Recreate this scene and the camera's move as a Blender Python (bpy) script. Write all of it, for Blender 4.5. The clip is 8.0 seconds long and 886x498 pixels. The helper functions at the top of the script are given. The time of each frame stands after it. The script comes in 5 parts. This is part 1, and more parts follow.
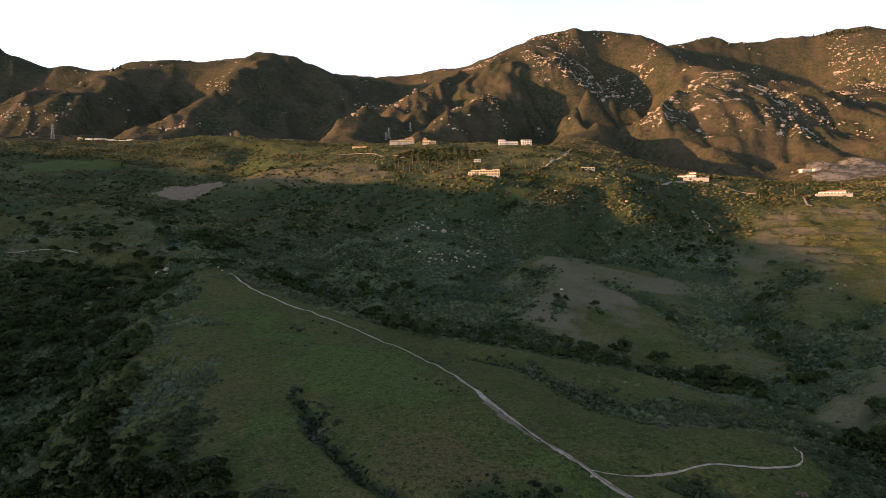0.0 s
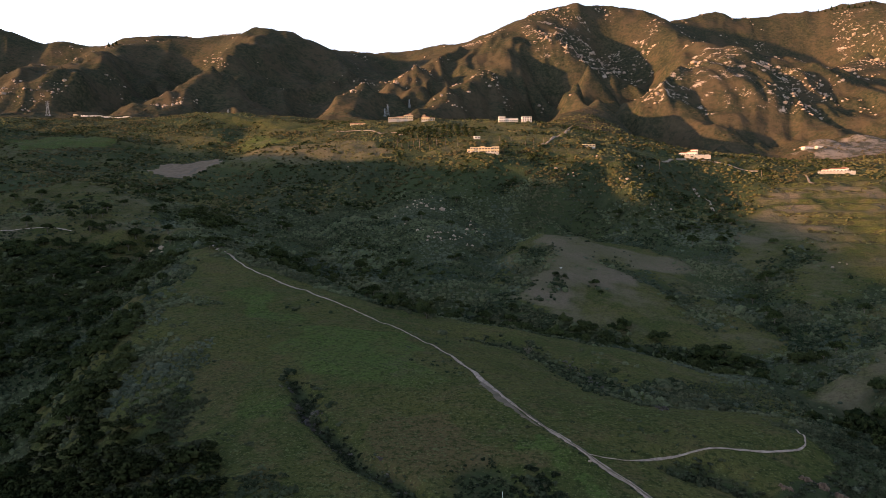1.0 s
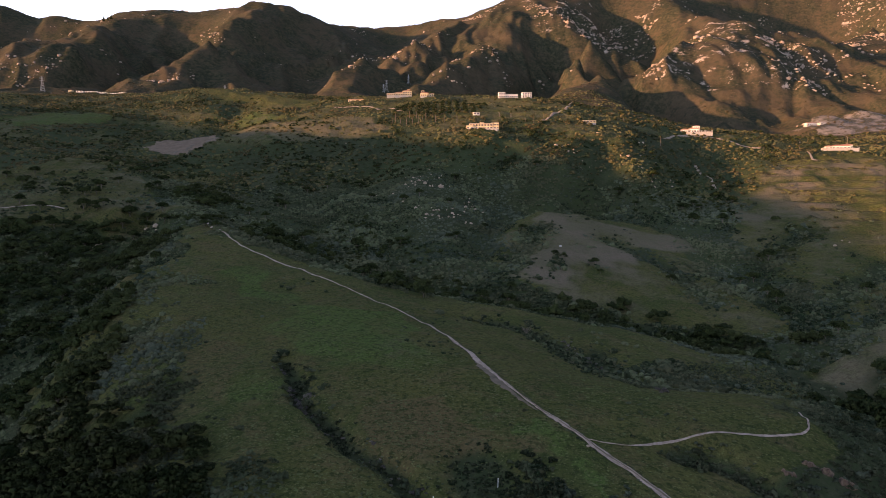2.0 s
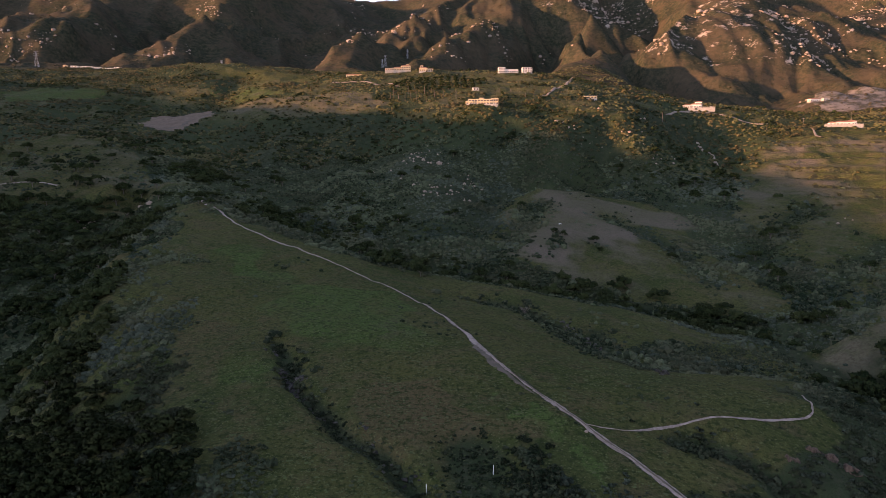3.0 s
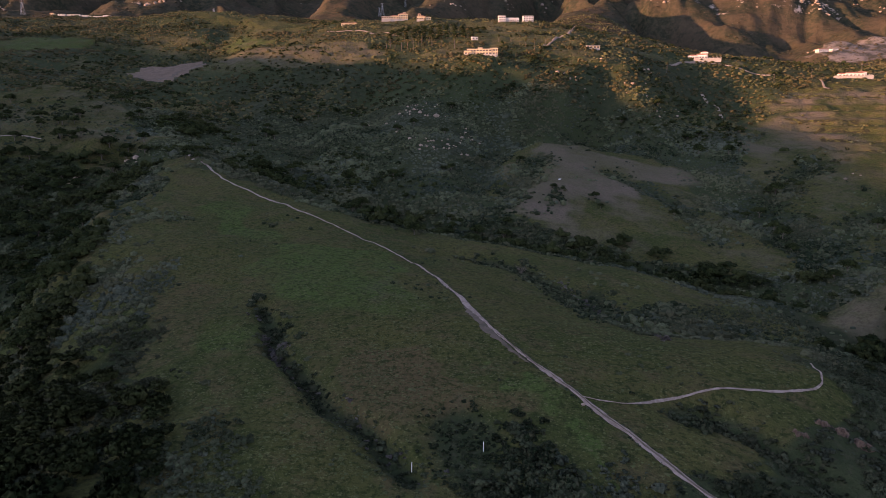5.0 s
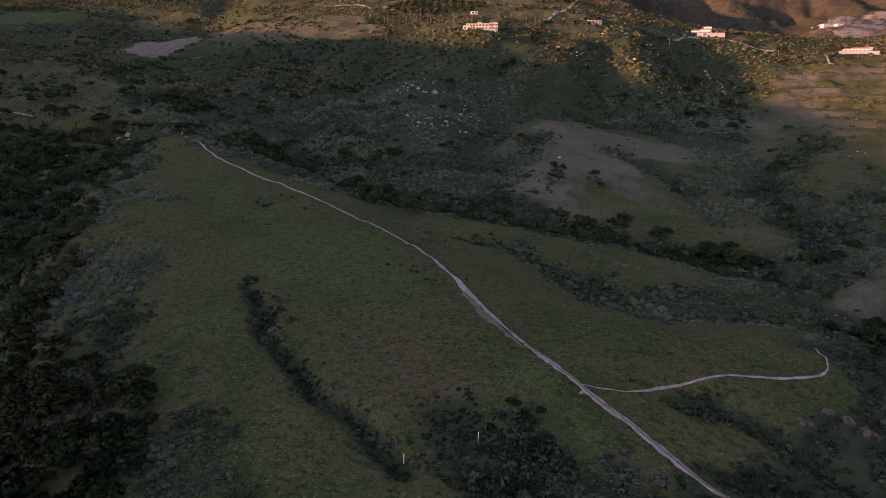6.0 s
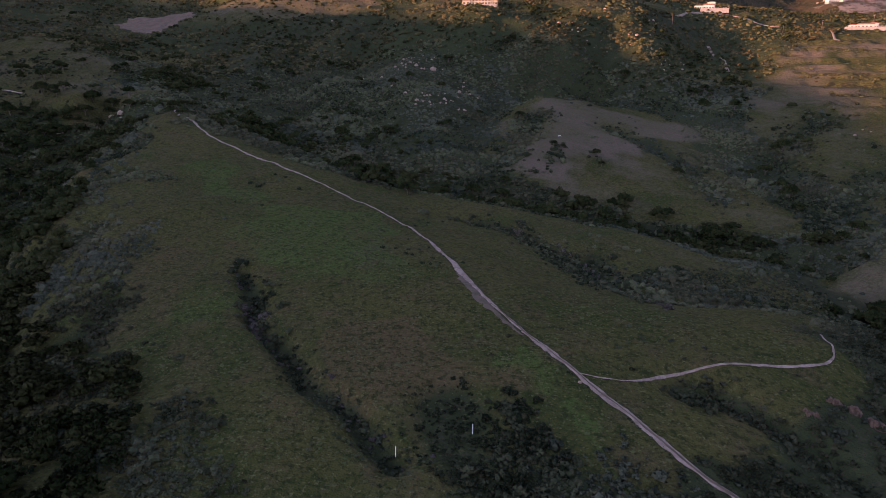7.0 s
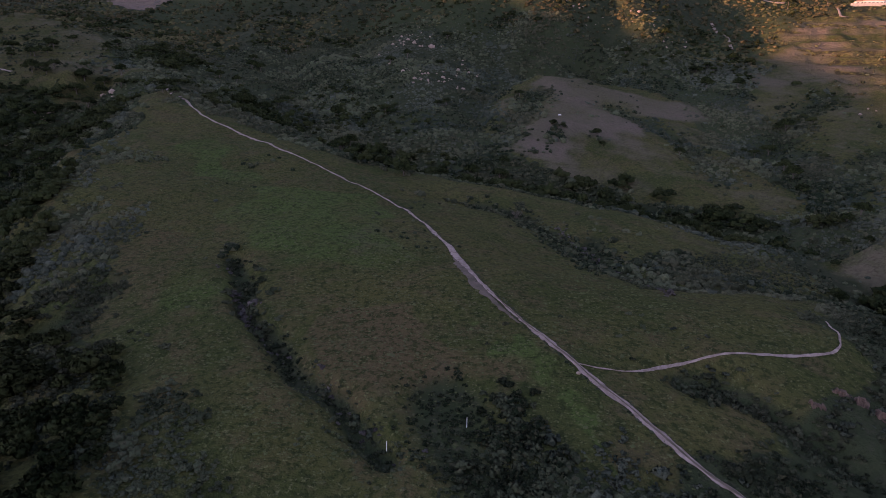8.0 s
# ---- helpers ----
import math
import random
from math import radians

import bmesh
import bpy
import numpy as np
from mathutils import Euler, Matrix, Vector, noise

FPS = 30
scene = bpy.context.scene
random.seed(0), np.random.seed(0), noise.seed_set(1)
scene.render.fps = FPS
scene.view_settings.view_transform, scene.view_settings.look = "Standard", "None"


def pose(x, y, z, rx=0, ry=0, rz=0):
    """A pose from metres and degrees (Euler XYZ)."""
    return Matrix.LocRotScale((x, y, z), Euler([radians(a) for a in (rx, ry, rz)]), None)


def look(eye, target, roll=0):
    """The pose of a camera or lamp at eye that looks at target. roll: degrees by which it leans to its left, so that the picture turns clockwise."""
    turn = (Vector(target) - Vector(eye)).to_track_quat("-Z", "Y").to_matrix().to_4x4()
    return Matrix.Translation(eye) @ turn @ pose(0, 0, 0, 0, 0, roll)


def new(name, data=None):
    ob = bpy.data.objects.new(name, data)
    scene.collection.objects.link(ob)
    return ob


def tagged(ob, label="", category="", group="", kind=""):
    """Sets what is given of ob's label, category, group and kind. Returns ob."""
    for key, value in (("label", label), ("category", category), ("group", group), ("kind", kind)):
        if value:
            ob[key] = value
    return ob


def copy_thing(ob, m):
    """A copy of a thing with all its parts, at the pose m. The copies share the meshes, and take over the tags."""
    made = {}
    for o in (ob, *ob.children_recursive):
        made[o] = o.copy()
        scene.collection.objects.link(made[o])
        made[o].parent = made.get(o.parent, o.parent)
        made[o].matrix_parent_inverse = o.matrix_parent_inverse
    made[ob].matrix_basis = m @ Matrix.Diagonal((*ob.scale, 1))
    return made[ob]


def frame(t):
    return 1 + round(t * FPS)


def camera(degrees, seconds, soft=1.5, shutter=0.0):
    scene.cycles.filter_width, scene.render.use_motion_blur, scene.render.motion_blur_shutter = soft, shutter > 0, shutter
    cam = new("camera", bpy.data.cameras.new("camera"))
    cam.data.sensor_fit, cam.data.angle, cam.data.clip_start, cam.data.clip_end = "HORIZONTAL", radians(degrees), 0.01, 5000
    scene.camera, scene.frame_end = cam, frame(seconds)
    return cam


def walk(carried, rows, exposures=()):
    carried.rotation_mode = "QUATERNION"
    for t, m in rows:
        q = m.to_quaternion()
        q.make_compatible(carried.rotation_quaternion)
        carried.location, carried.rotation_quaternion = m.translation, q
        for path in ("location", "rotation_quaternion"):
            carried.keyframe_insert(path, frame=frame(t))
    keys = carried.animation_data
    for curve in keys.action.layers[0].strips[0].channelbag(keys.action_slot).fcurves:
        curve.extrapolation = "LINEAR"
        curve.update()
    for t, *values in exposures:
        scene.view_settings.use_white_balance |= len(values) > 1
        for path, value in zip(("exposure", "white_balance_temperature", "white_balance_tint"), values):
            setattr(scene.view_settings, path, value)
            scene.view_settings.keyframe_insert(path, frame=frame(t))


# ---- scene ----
cam = camera(68.0, 8.0, soft=0.55)
ROWS = [  # seconds, place, turn
    (0.0, 0.00, 0.00, 70.00, 88.084, -0.000, 0.000),
    (0.5, 0.67, 2.96, 69.99, 87.133, -0.002, -0.006),
    (1.0, 1.33, 5.93, 69.99, 86.164, -0.006, -0.013),
    (1.5, 2.00, 8.92, 70.01, 85.180, -0.012, -0.020),
    (2.0, 2.66, 11.90, 70.03, 84.185, -0.019, -0.027),
    (2.5, 3.31, 14.89, 70.06, 83.181, -0.027, -0.033),
    (3.0, 3.97, 17.87, 70.09, 82.171, -0.036, -0.040),
    (3.5, 4.62, 20.85, 70.12, 81.159, -0.045, -0.047),
    (4.0, 5.26, 23.82, 70.15, 80.148, -0.054, -0.053),
    (4.5, 5.91, 26.78, 70.17, 79.142, -0.063, -0.059),
    (5.0, 6.55, 29.72, 70.19, 78.142, -0.071, -0.065),
    (5.5, 7.19, 32.65, 70.20, 77.153, -0.078, -0.071),
    (6.0, 7.83, 35.55, 70.19, 76.178, -0.083, -0.076),
    (6.5, 8.46, 38.43, 70.17, 75.219, -0.088, -0.082),
    (7.0, 9.09, 41.28, 70.14, 74.281, -0.090, -0.088),
    (7.5, 9.71, 44.09, 70.08, 73.365, -0.090, -0.094),
    (8.0, 10.34, 46.87, 70.00, 72.476, -0.088, -0.100),
]
EXPOSURES = [(0.0, 1.66, 6350, 12), (2.0, 1.66, 6100, 23), (5.0, 1.62, 5950, 36), (8.0, 1.58, 5950, 48)]
walk(cam, [(t, pose(x, y, z, rx, ry, rz)) for t, x, y, z, rx, ry, rz in ROWS], EXPOSURES)

# ---------------------------------------------------------------- evening light
SUN_HEIGHT, SUN_TURN = 7.0, 252.0          # degrees: over the horizon, and clockwise from straight ahead
world = bpy.data.worlds.new("evening_sky")
scene.world = world
world.use_nodes = True
sky = world.node_tree.nodes.new("ShaderNodeTexSky")
sky.sky_type, sky.sun_disc = "NISHITA", False
sky.sun_elevation, sky.sun_rotation = radians(SUN_HEIGHT), radians(SUN_TURN)
sky.air_density, sky.dust_density, sky.ozone_density = 1.0, 1.5, 1.0
backing = world.node_tree.nodes["Background"]
backing.inputs["Strength"].default_value = 0.063
# thin high cloud over the whole sky: bright low down, bluer and dimmer overhead, as at the end of the day
up = world.node_tree.nodes.new("ShaderNodeSeparateXYZ")
rise = world.node_tree.nodes.new("ShaderNodeMapRange")
cloud, veil = (world.node_tree.nodes.new("ShaderNodeMix") for _ in range(2))
rise.interpolation_type = "SMOOTHSTEP"
rise.inputs["From Min"].default_value, rise.inputs["From Max"].default_value = 0.20, 0.80
cloud.data_type = veil.data_type = "RGBA"
cloud.inputs[6].default_value, cloud.inputs[7].default_value = (9.1, 9.9, 11.2, 1.0), (1.3, 1.9, 2.9, 1.0)
veil.inputs[0].default_value = 0.62
join = world.node_tree.links.new
join(world.node_tree.nodes.new("ShaderNodeTexCoord").outputs["Generated"], up.inputs[0])
join(up.outputs["Z"], rise.inputs["Value"])
join(rise.outputs["Result"], cloud.inputs[0])
join(sky.outputs["Color"], veil.inputs[6])
# the cloud glows more on the side of the setting sun
facing, glow, lit_cloud = (world.node_tree.nodes.new(k) for k in ("ShaderNodeVectorMath", "ShaderNodeMapRange", "ShaderNodeVectorMath"))
facing.operation, lit_cloud.operation = "DOT_PRODUCT", "SCALE"
facing.inputs[1].default_value = (math.sin(radians(SUN_TURN)), math.cos(radians(SUN_TURN)), 0.0)
for k, v in zip(("From Min", "From Max", "To Min", "To Max"), (-0.4, 1.0, 0.85, 1.9)):
    glow.inputs[k].default_value = v
join(up.inputs[0].links[0].from_socket, facing.inputs[0])
join(facing.outputs["Value"], glow.inputs["Value"])
join(cloud.outputs[2], lit_cloud.inputs[0])
join(glow.outputs["Result"], lit_cloud.inputs["Scale"])
join(lit_cloud.outputs["Vector"], veil.inputs[7])
join(veil.outputs[2], backing.inputs["Color"])

sun = new("sun", bpy.data.lights.new("sun", "SUN"))
sun.data.energy, sun.data.angle, sun.data.color = 5.0, radians(1.0), (1.0, 0.52, 0.22)
a, h = radians(SUN_TURN), radians(SUN_HEIGHT)
sun.matrix_world = look((0, 0, 900), (-math.sin(a) * math.cos(h) * 100, -math.cos(a) * math.cos(h) * 100, 900 - math.sin(h) * 100))

# ---------------------------------------------------------------- materials


class Graph:
    """Short hand for node materials."""

    def __init__(self, name, roughness=0.9, specular=0.15):
        self.material = bpy.data.materials.new(name)
        self.material.use_nodes = True
        self.tree = self.material.node_tree
        self.shader = self.tree.nodes["Principled BSDF"]
        self.shader.inputs["Roughness"].default_value = roughness
        self.shader.inputs["Specular IOR Level"].default_value = specular
        self.where = self.tree.nodes.new("ShaderNodeTexCoord").outputs["Object"]

    def link(self, a, b):
        if isinstance(a, (int, float)):
            b.default_value = a
        elif isinstance(a, tuple):
            b.default_value = (*a, 1.0)
        else:
            self.tree.links.new(a, b)

    def noise(self, size, detail=4.0, rough=0.6, stretch=None):
        n = self.tree.nodes.new("ShaderNodeTexNoise")
        n.inputs["Scale"].default_value, n.inputs["Detail"].default_value, n.inputs["Roughness"].default_value = 1.0 / size, detail, rough
        place = self.where
        if stretch:
            m = self.tree.nodes.new("ShaderNodeMapping")
            m.inputs["Scale"].default_value = stretch
            self.link(place, m.inputs["Vector"])
            place = m.outputs["Vector"]
        self.link(place, n.inputs["Vector"])
        return n.outputs["Fac"]

    def cells(self, size, feature="F1", output="Distance"):
        n = self.tree.nodes.new("ShaderNodeTexVoronoi")
        n.feature = feature
        n.inputs["Scale"].default_value = 1.0 / size
        self.link(self.where, n.inputs["Vector"])
        return n.outputs[output]

    def attribute(self, name, output="Fac"):
        n = self.tree.nodes.new("ShaderNodeAttribute")
        n.attribute_name = name
        return n.outputs[output]

    def split(self, colour):
        n = self.tree.nodes.new("ShaderNodeSeparateColor")
        self.link(colour, n.inputs["Color"])
        return [n.outputs[k] for k in ("Red", "Green", "Blue")]

    def step(self, value, a, b, low=0.0, high=1.0):
        n = self.tree.nodes.new("ShaderNodeMapRange")
        n.interpolation_type = "SMOOTHSTEP"
        for k, v in zip(("Value", "From Min", "From Max", "To Min", "To Max"), (value, a, b, low, high)):
            self.link(v, n.inputs[k])
        return n.outputs["Result"]

    def math(self, kind, a, b=0.0):
        n = self.tree.nodes.new("ShaderNodeMath")
        n.operation = kind
        self.link(a, n.inputs[0])
        self.link(b, n.inputs[1])
        return n.outputs["Value"]

    def mix(self, fac, a, b, blend="MIX"):
        n = self.tree.nodes.new("ShaderNodeMix")
        n.data_type, n.blend_type = "RGBA", blend
        self.link(fac, n.inputs[0])
        self.link(a, n.inputs[6])
        self.link(b, n.inputs[7])
        return n.outputs[2]

    def bump(self, value, strength, distance):
        n = self.tree.nodes.new("ShaderNodeBump")
        n.inputs["Strength"].default_value, n.inputs["Distance"].default_value = strength, distance
        self.link(value, n.inputs["Height"])
        self.link(n.outputs["Normal"], self.shader.inputs["Normal"])

    def done(self, colour):
        self.link(colour, self.shader.inputs["Base Color"])
        return self.material


def ground_material():
    g = Graph("hill_ground", 0.95, 0.02)
    grass, dry, bare = g.split(g.attribute("cover", "Color"))
    rocky, bank, peak = g.split(g.attribute("rocks", "Color"))
    lush, tan, pale = g.split(g.attribute("sward", "Color"))
    fine, mid, wide, vast = g.noise(1.3, 5, 0.7), g.noise(9, 5, 0.65), g.noise(42, 4, 0.6), g.noise(160, 4, 0.6)
    tufts, blades = g.noise(2.6, 4, 0.7), g.noise(0.8, 3, 0.65)
    soil = g.mix(g.step(mid, 0.35, 0.65), (0.024, 0.032, 0.016), (0.041, 0.047, 0.024))
    soil = g.mix(g.step(vast, 0.35, 0.65), soil, (0.034, 0.046, 0.020))
    soil = g.mix(g.step(tufts, 0.50, 0.68, 0.0, 0.7), soil, (0.052, 0.052, 0.031))
    brush = g.mix(g.step(g.noise(12, 6, 0.75), 0.36, 0.64), (0.018, 0.024, 0.014), (0.058, 0.050, 0.029))
    brush = g.mix(g.step(vast, 0.4, 0.65, 0.0, 0.6), brush, (0.070, 0.052, 0.033))
    brush = g.mix(g.step(g.noise(30, 6, 0.7), 0.50, 0.64, 0.0, 0.75), brush, (0.024, 0.028, 0.018))
    soil = g.mix(peak, soil, brush)
    sward = g.mix(g.step(wide, 0.38, 0.62), (0.044, 0.055, 0.017), (0.066, 0.067, 0.022))
    sward = g.mix(g.step(mid, 0.44, 0.68, 0.0, 0.8), sward, (0.080, 0.064, 0.030))
    sward = g.mix(g.step(g.math("ADD", lush, g.math("MULTIPLY", g.math("SUBTRACT", g.noise(16, 5, 0.7), 0.5), 1.6)), 0.35, 0.95, 0.0, 0.85), sward, (0.052, 0.082, 0.021))
    sward = g.mix(g.step(g.math("ADD", tan, g.math("MULTIPLY", g.math("SUBTRACT", g.noise(11, 5, 0.7), 0.5), 1.4)), 0.35, 1.0, 0.0, 0.85), sward, (0.086, 0.064, 0.031))
    sward = g.mix(g.step(tufts, 0.47, 0.66, 0.0, 0.75), sward, (0.021, 0.032, 0.011))
    sward = g.mix(g.step(fine, 0.45, 0.66, 0.0, 0.8), sward, (0.024, 0.032, 0.012))
    sward = g.mix(g.step(blades, 0.56, 0.70, 0.0, 0.8), sward, (0.112, 0.114, 0.050))
    straw = g.mix(g.step(wide, 0.35, 0.65), (0.128, 0.106, 0.078), (0.092, 0.086, 0.052))
    straw = g.mix(g.step(mid, 0.45, 0.7, 0.0, 0.7), straw, (0.080, 0.080, 0.042))
    straw = g.mix(g.step(fine, 0.40, 0.75), straw, (0.074, 0.060, 0.040))
    earth = g.mix(g.step(mid, 0.35, 0.7), (0.165, 0.125, 0.090), (0.118, 0.092, 0.066))
    chalk = g.mix(g.step(g.noise(30, 5, 0.7), 0.42, 0.60), (0.150, 0.134, 0.118), (0.050, 0.050, 0.036))
    earth = g.mix(pale, earth, chalk)
    hedge = g.mix(g.step(g.noise(5, 4, 0.7), 0.42, 0.70), (0.030, 0.030, 0.018), (0.118, 0.112, 0.030))
    colour = g.mix(g.step(g.math("ADD", grass, g.math("MULTIPLY", g.math("SUBTRACT", fine, 0.5), 0.8)), 0.3, 0.7), soil, sward)
    colour = g.mix(g.step(g.math("ADD", dry, g.math("MULTIPLY", g.math("SUBTRACT", mid, 0.5), 1.0)), 0.2, 0.9), colour, straw)
    colour = g.mix(g.step(g.math("ADD", bank, g.math("MULTIPLY", g.math("SUBTRACT", mid, 0.5), 0.9)), 0.35, 0.65), colour, hedge)
    colour = g.mix(g.step(g.math("ADD", bare, g.math("MULTIPLY", g.math("SUBTRACT", mid, 0.5), 0.8)), 0.35, 0.65), colour, earth)
    crag = g.math("ADD", rocky, g.math("MULTIPLY", g.math("SUBTRACT", g.noise(48, 7, 0.78), 0.5), 2.2))
    stone = g.mix(g.step(g.noise(14, 4, 0.7), 0.35, 0.7), (0.400, 0.320, 0.250), (0.250, 0.200, 0.155))
    colour = g.mix(g.step(crag, 0.78, 0.90), colour, stone)
    rough = g.math("ADD", g.math("MULTIPLY", fine, 0.25), g.math("ADD", mid, g.math("MULTIPLY", g.noise(24, 6, 0.75), 2.0)))
    g.bump(rough, 0.6, 2.4)
    return g.done(colour)


def leaf_material(name, dark, light, warm):
    g = Graph(name, 0.85, 0.03)
    tone = g.attribute("tone")
    leaf = g.tree.nodes.new("ShaderNodeNewGeometry").outputs["Random Per Island"]
    colour = g.mix(g.step(tone, 0.0, 1.0), dark, light)
    colour = g.mix(g.step(leaf, 0.55, 1.0, 0.0, 0.7), colour, warm)
    colour = g.mix(g.step(g.noise(70, 3, 0.6), 0.45, 0.7, 0.0, 0.6), colour, warm)
    g.bump(g.noise(0.5, 3, 0.7), 0.9, 0.35)
    # near-black noise patches paint the deep shade between leaves into the colour
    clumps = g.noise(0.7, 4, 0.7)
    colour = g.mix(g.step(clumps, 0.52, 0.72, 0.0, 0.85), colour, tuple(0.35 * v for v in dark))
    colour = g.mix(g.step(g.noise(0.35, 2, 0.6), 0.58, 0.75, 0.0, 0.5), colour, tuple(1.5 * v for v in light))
    return g.done(colour)


def plain_material(name, base, other, size, roughness=0.85, bump=0.0):
    g = Graph(name, roughness, 0.2)
    colour = g.mix(g.step(g.noise(size, 5, 0.65), 0.35, 0.68), base, other)
    colour = g.mix(g.step(g.noise(size * 0.12, 3, 0.6), 0.5, 0.8, 0.0, 0.5), colour, other)
    if bump:
        g.bump(g.noise(size * 0.3, 4, 0.65), 0.5, bump)
    return g.done(colour)


GROUND = ground_material()
# the low dark tones of SCRUB and OAK hold the bushes' inner shade
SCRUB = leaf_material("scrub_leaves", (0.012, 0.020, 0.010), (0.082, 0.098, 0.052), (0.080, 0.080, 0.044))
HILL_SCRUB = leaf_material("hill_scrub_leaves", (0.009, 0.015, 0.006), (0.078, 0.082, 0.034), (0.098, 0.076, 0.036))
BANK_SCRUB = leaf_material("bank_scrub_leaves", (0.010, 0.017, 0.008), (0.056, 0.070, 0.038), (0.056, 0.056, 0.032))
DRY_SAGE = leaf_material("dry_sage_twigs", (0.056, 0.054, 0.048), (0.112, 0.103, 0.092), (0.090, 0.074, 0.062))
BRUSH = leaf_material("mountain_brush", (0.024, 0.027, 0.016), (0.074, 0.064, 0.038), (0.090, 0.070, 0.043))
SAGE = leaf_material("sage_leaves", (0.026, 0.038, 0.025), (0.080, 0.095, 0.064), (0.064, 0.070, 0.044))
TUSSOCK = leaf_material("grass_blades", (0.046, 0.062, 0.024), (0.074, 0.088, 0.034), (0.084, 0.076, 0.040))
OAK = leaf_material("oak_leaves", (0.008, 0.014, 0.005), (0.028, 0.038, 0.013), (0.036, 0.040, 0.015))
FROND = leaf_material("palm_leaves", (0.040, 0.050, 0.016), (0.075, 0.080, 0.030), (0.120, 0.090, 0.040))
BARK = plain_material("grey_bark", (0.120, 0.100, 0.080), (0.070, 0.058, 0.046), 0.4)
DIRT = plain_material("trodden_dirt", (0.310, 0.248, 0.205), (0.165, 0.128, 0.102), 2.0, 0.95, 0.05)
ROAD = plain_material("packed_earth_road", (0.250, 0.200, 0.150), (0.170, 0.135, 0.100), 6.0, 0.95, 0.1)
WORN = plain_material("worn_turf", (0.128, 0.101, 0.076), (0.075, 0.066, 0.044), 2.5, 0.95, 0.05)
GRANITE = plain_material("granite", (0.316, 0.247, 0.185), (0.206, 0.158, 0.119), 9.0, 0.9, 0.6)
STUCCO = plain_material("cream_stucco", (0.520, 0.400, 0.220), (0.430, 0.330, 0.180), 2.0)
WHITEWASH = plain_material("white_stucco", (0.600, 0.550, 0.470), (0.500, 0.455, 0.385), 2.0)
TILE = plain_material("clay_roof_tiles", (0.330, 0.160, 0.095), (0.220, 0.110, 0.070), 0.8, 0.8, 0.05)
SLAB = plain_material("pale_roof_gravel", (0.336, 0.312, 0.272), (0.240, 0.220, 0.192), 1.5)
STEEL = plain_material("weathered_steel", (0.330, 0.330, 0.320), (0.220, 0.215, 0.205), 1.0, 0.55)
TIMBER = plain_material("grey_timber", (0.200, 0.165, 0.130), (0.120, 0.095, 0.075), 0.5)
CLAY = plain_material("raw_clay_bank", (0.125, 0.084, 0.056), (0.055, 0.038, 0.027), 1.2, 0.95, 0.15)
WHITE = plain_material("white_paint", (0.800, 0.800, 0.780), (0.650, 0.640, 0.610), 0.6, 0.5)


def glass_material():
    g = Graph("window_glass", 0.08, 0.5)
    return g.done(g.mix(g.step(g.noise(1.5, 2), 0.4, 0.7), (0.020, 0.024, 0.028), (0.045, 0.048, 0.050)))


GLASS = glass_material()

# outlines of the plan, in metres
RIDGE_GRASS = [(-189.9, 490.9), (-144.9, 437.7), (-122, 420), (-78, 392), (-44, 373), (11, 354), (63, 340), (107, 317), (145, 297), (133.3, 239.2), (102.9, 180.1), (77.6, 163.1), (70.3, 156.1), (36.2, 131.1), (-25.7, 131.2), (-53.4, 151.4), (-79.2, 205.2), (-109.2, 260.4), (-136.3, 343.7), (-164.4, 429.4)]
DOME_STRAW = [(33.7, 500.3), (45.3, 547.8), (67.6, 599), (90.5, 618), (128, 630), (166.8, 612.7), (200.8, 573.7), (196.2, 546.9), (156.6, 524.6), (116.5, 489.3), (97.8, 501.4), (81.7, 483.3), (67.8, 446), (48.1, 442)]
DOME_GREEN = [(37.5, 452.1), (66.7, 495.4), (93.8, 528), (121.9, 512.2), (187.2, 534.6), (191.8, 438.4), (200.6, 382.3), (190.8, 357.5), (136.7, 379.4), (77, 412.2), (43.4, 433.1)]
DOME_BRUSH = [(54.5, 447.5), (68.7, 479.2), (85.5, 493.3), (89.1, 477.8), (78.5, 451.9), (58.7, 435.8)]
RIGHT_STRAW = [(328.7, 726.3), (401.2, 832.4), (468.4, 857.6), (590.8, 843.3), (517, 656.1), (204.9, 257.7), (171.7, 252.2), (164.7, 272.7), (218.7, 352.6), (233.4, 417.7), (251.3, 505.4), (267, 600.5)]
TERRACES = [(356, 779.7), (416.4, 841.6), (480.7, 853.4), (579.4, 826.9), (409.6, 582.6), (354.2, 590.7), (336.2, 633.8)]
KNOLL_GRASS = [(-486.2, 670.4), (-386, 697.9), (-304.7, 663.9), (-223.6, 572.3), (-199.4, 498.8), (-255.7, 508.2), (-331.9, 491.3), (-410.4, 565.1)]
TILLED_FIELD = [(-417.1, 930.8), (-428.8, 1032.5), (-353.5, 1045.9), (-333, 1024.2), (-329.7, 889), (-348.5, 871)]
WEST_MEADOW = [(-768.4, 1173.4), (-713.2, 1253.4), (-592.3, 1208.3), (-557.2, 1122.5), (-620.7, 1058.2), (-660.7, 1022)]
RIM_MEADOW = [(-596.9, 1606.8), (-482, 1590.9), (-267.5, 1426.4), (-234.5, 1195.3), (-341.8, 1312.3), (-473.7, 1440.3)]
LOW_MEADOW = [(-437.7, 1280.1), (-352.7, 1311), (-247.5, 1093.7), (-320.7, 1056.5)]
OPEN_SLOPE = [(-309.6, 1019.4), (-200.7, 1045.3), (-114.8, 999.4), (-76, 942.3), (-139.7, 884.7), (-236.1, 905.1)]
HOUSE_LAWN = [(52.2, 999.5), (85.5, 1160.6), (119.2, 1104), (120.5, 996.9), (80.2, 974.2)]
QUARRY = [(857, 1601.8), (986.2, 1795.2), (1091, 1778.1), (1289.7, 1800.3), (1067.5, 1489), (897.7, 1503.9)]
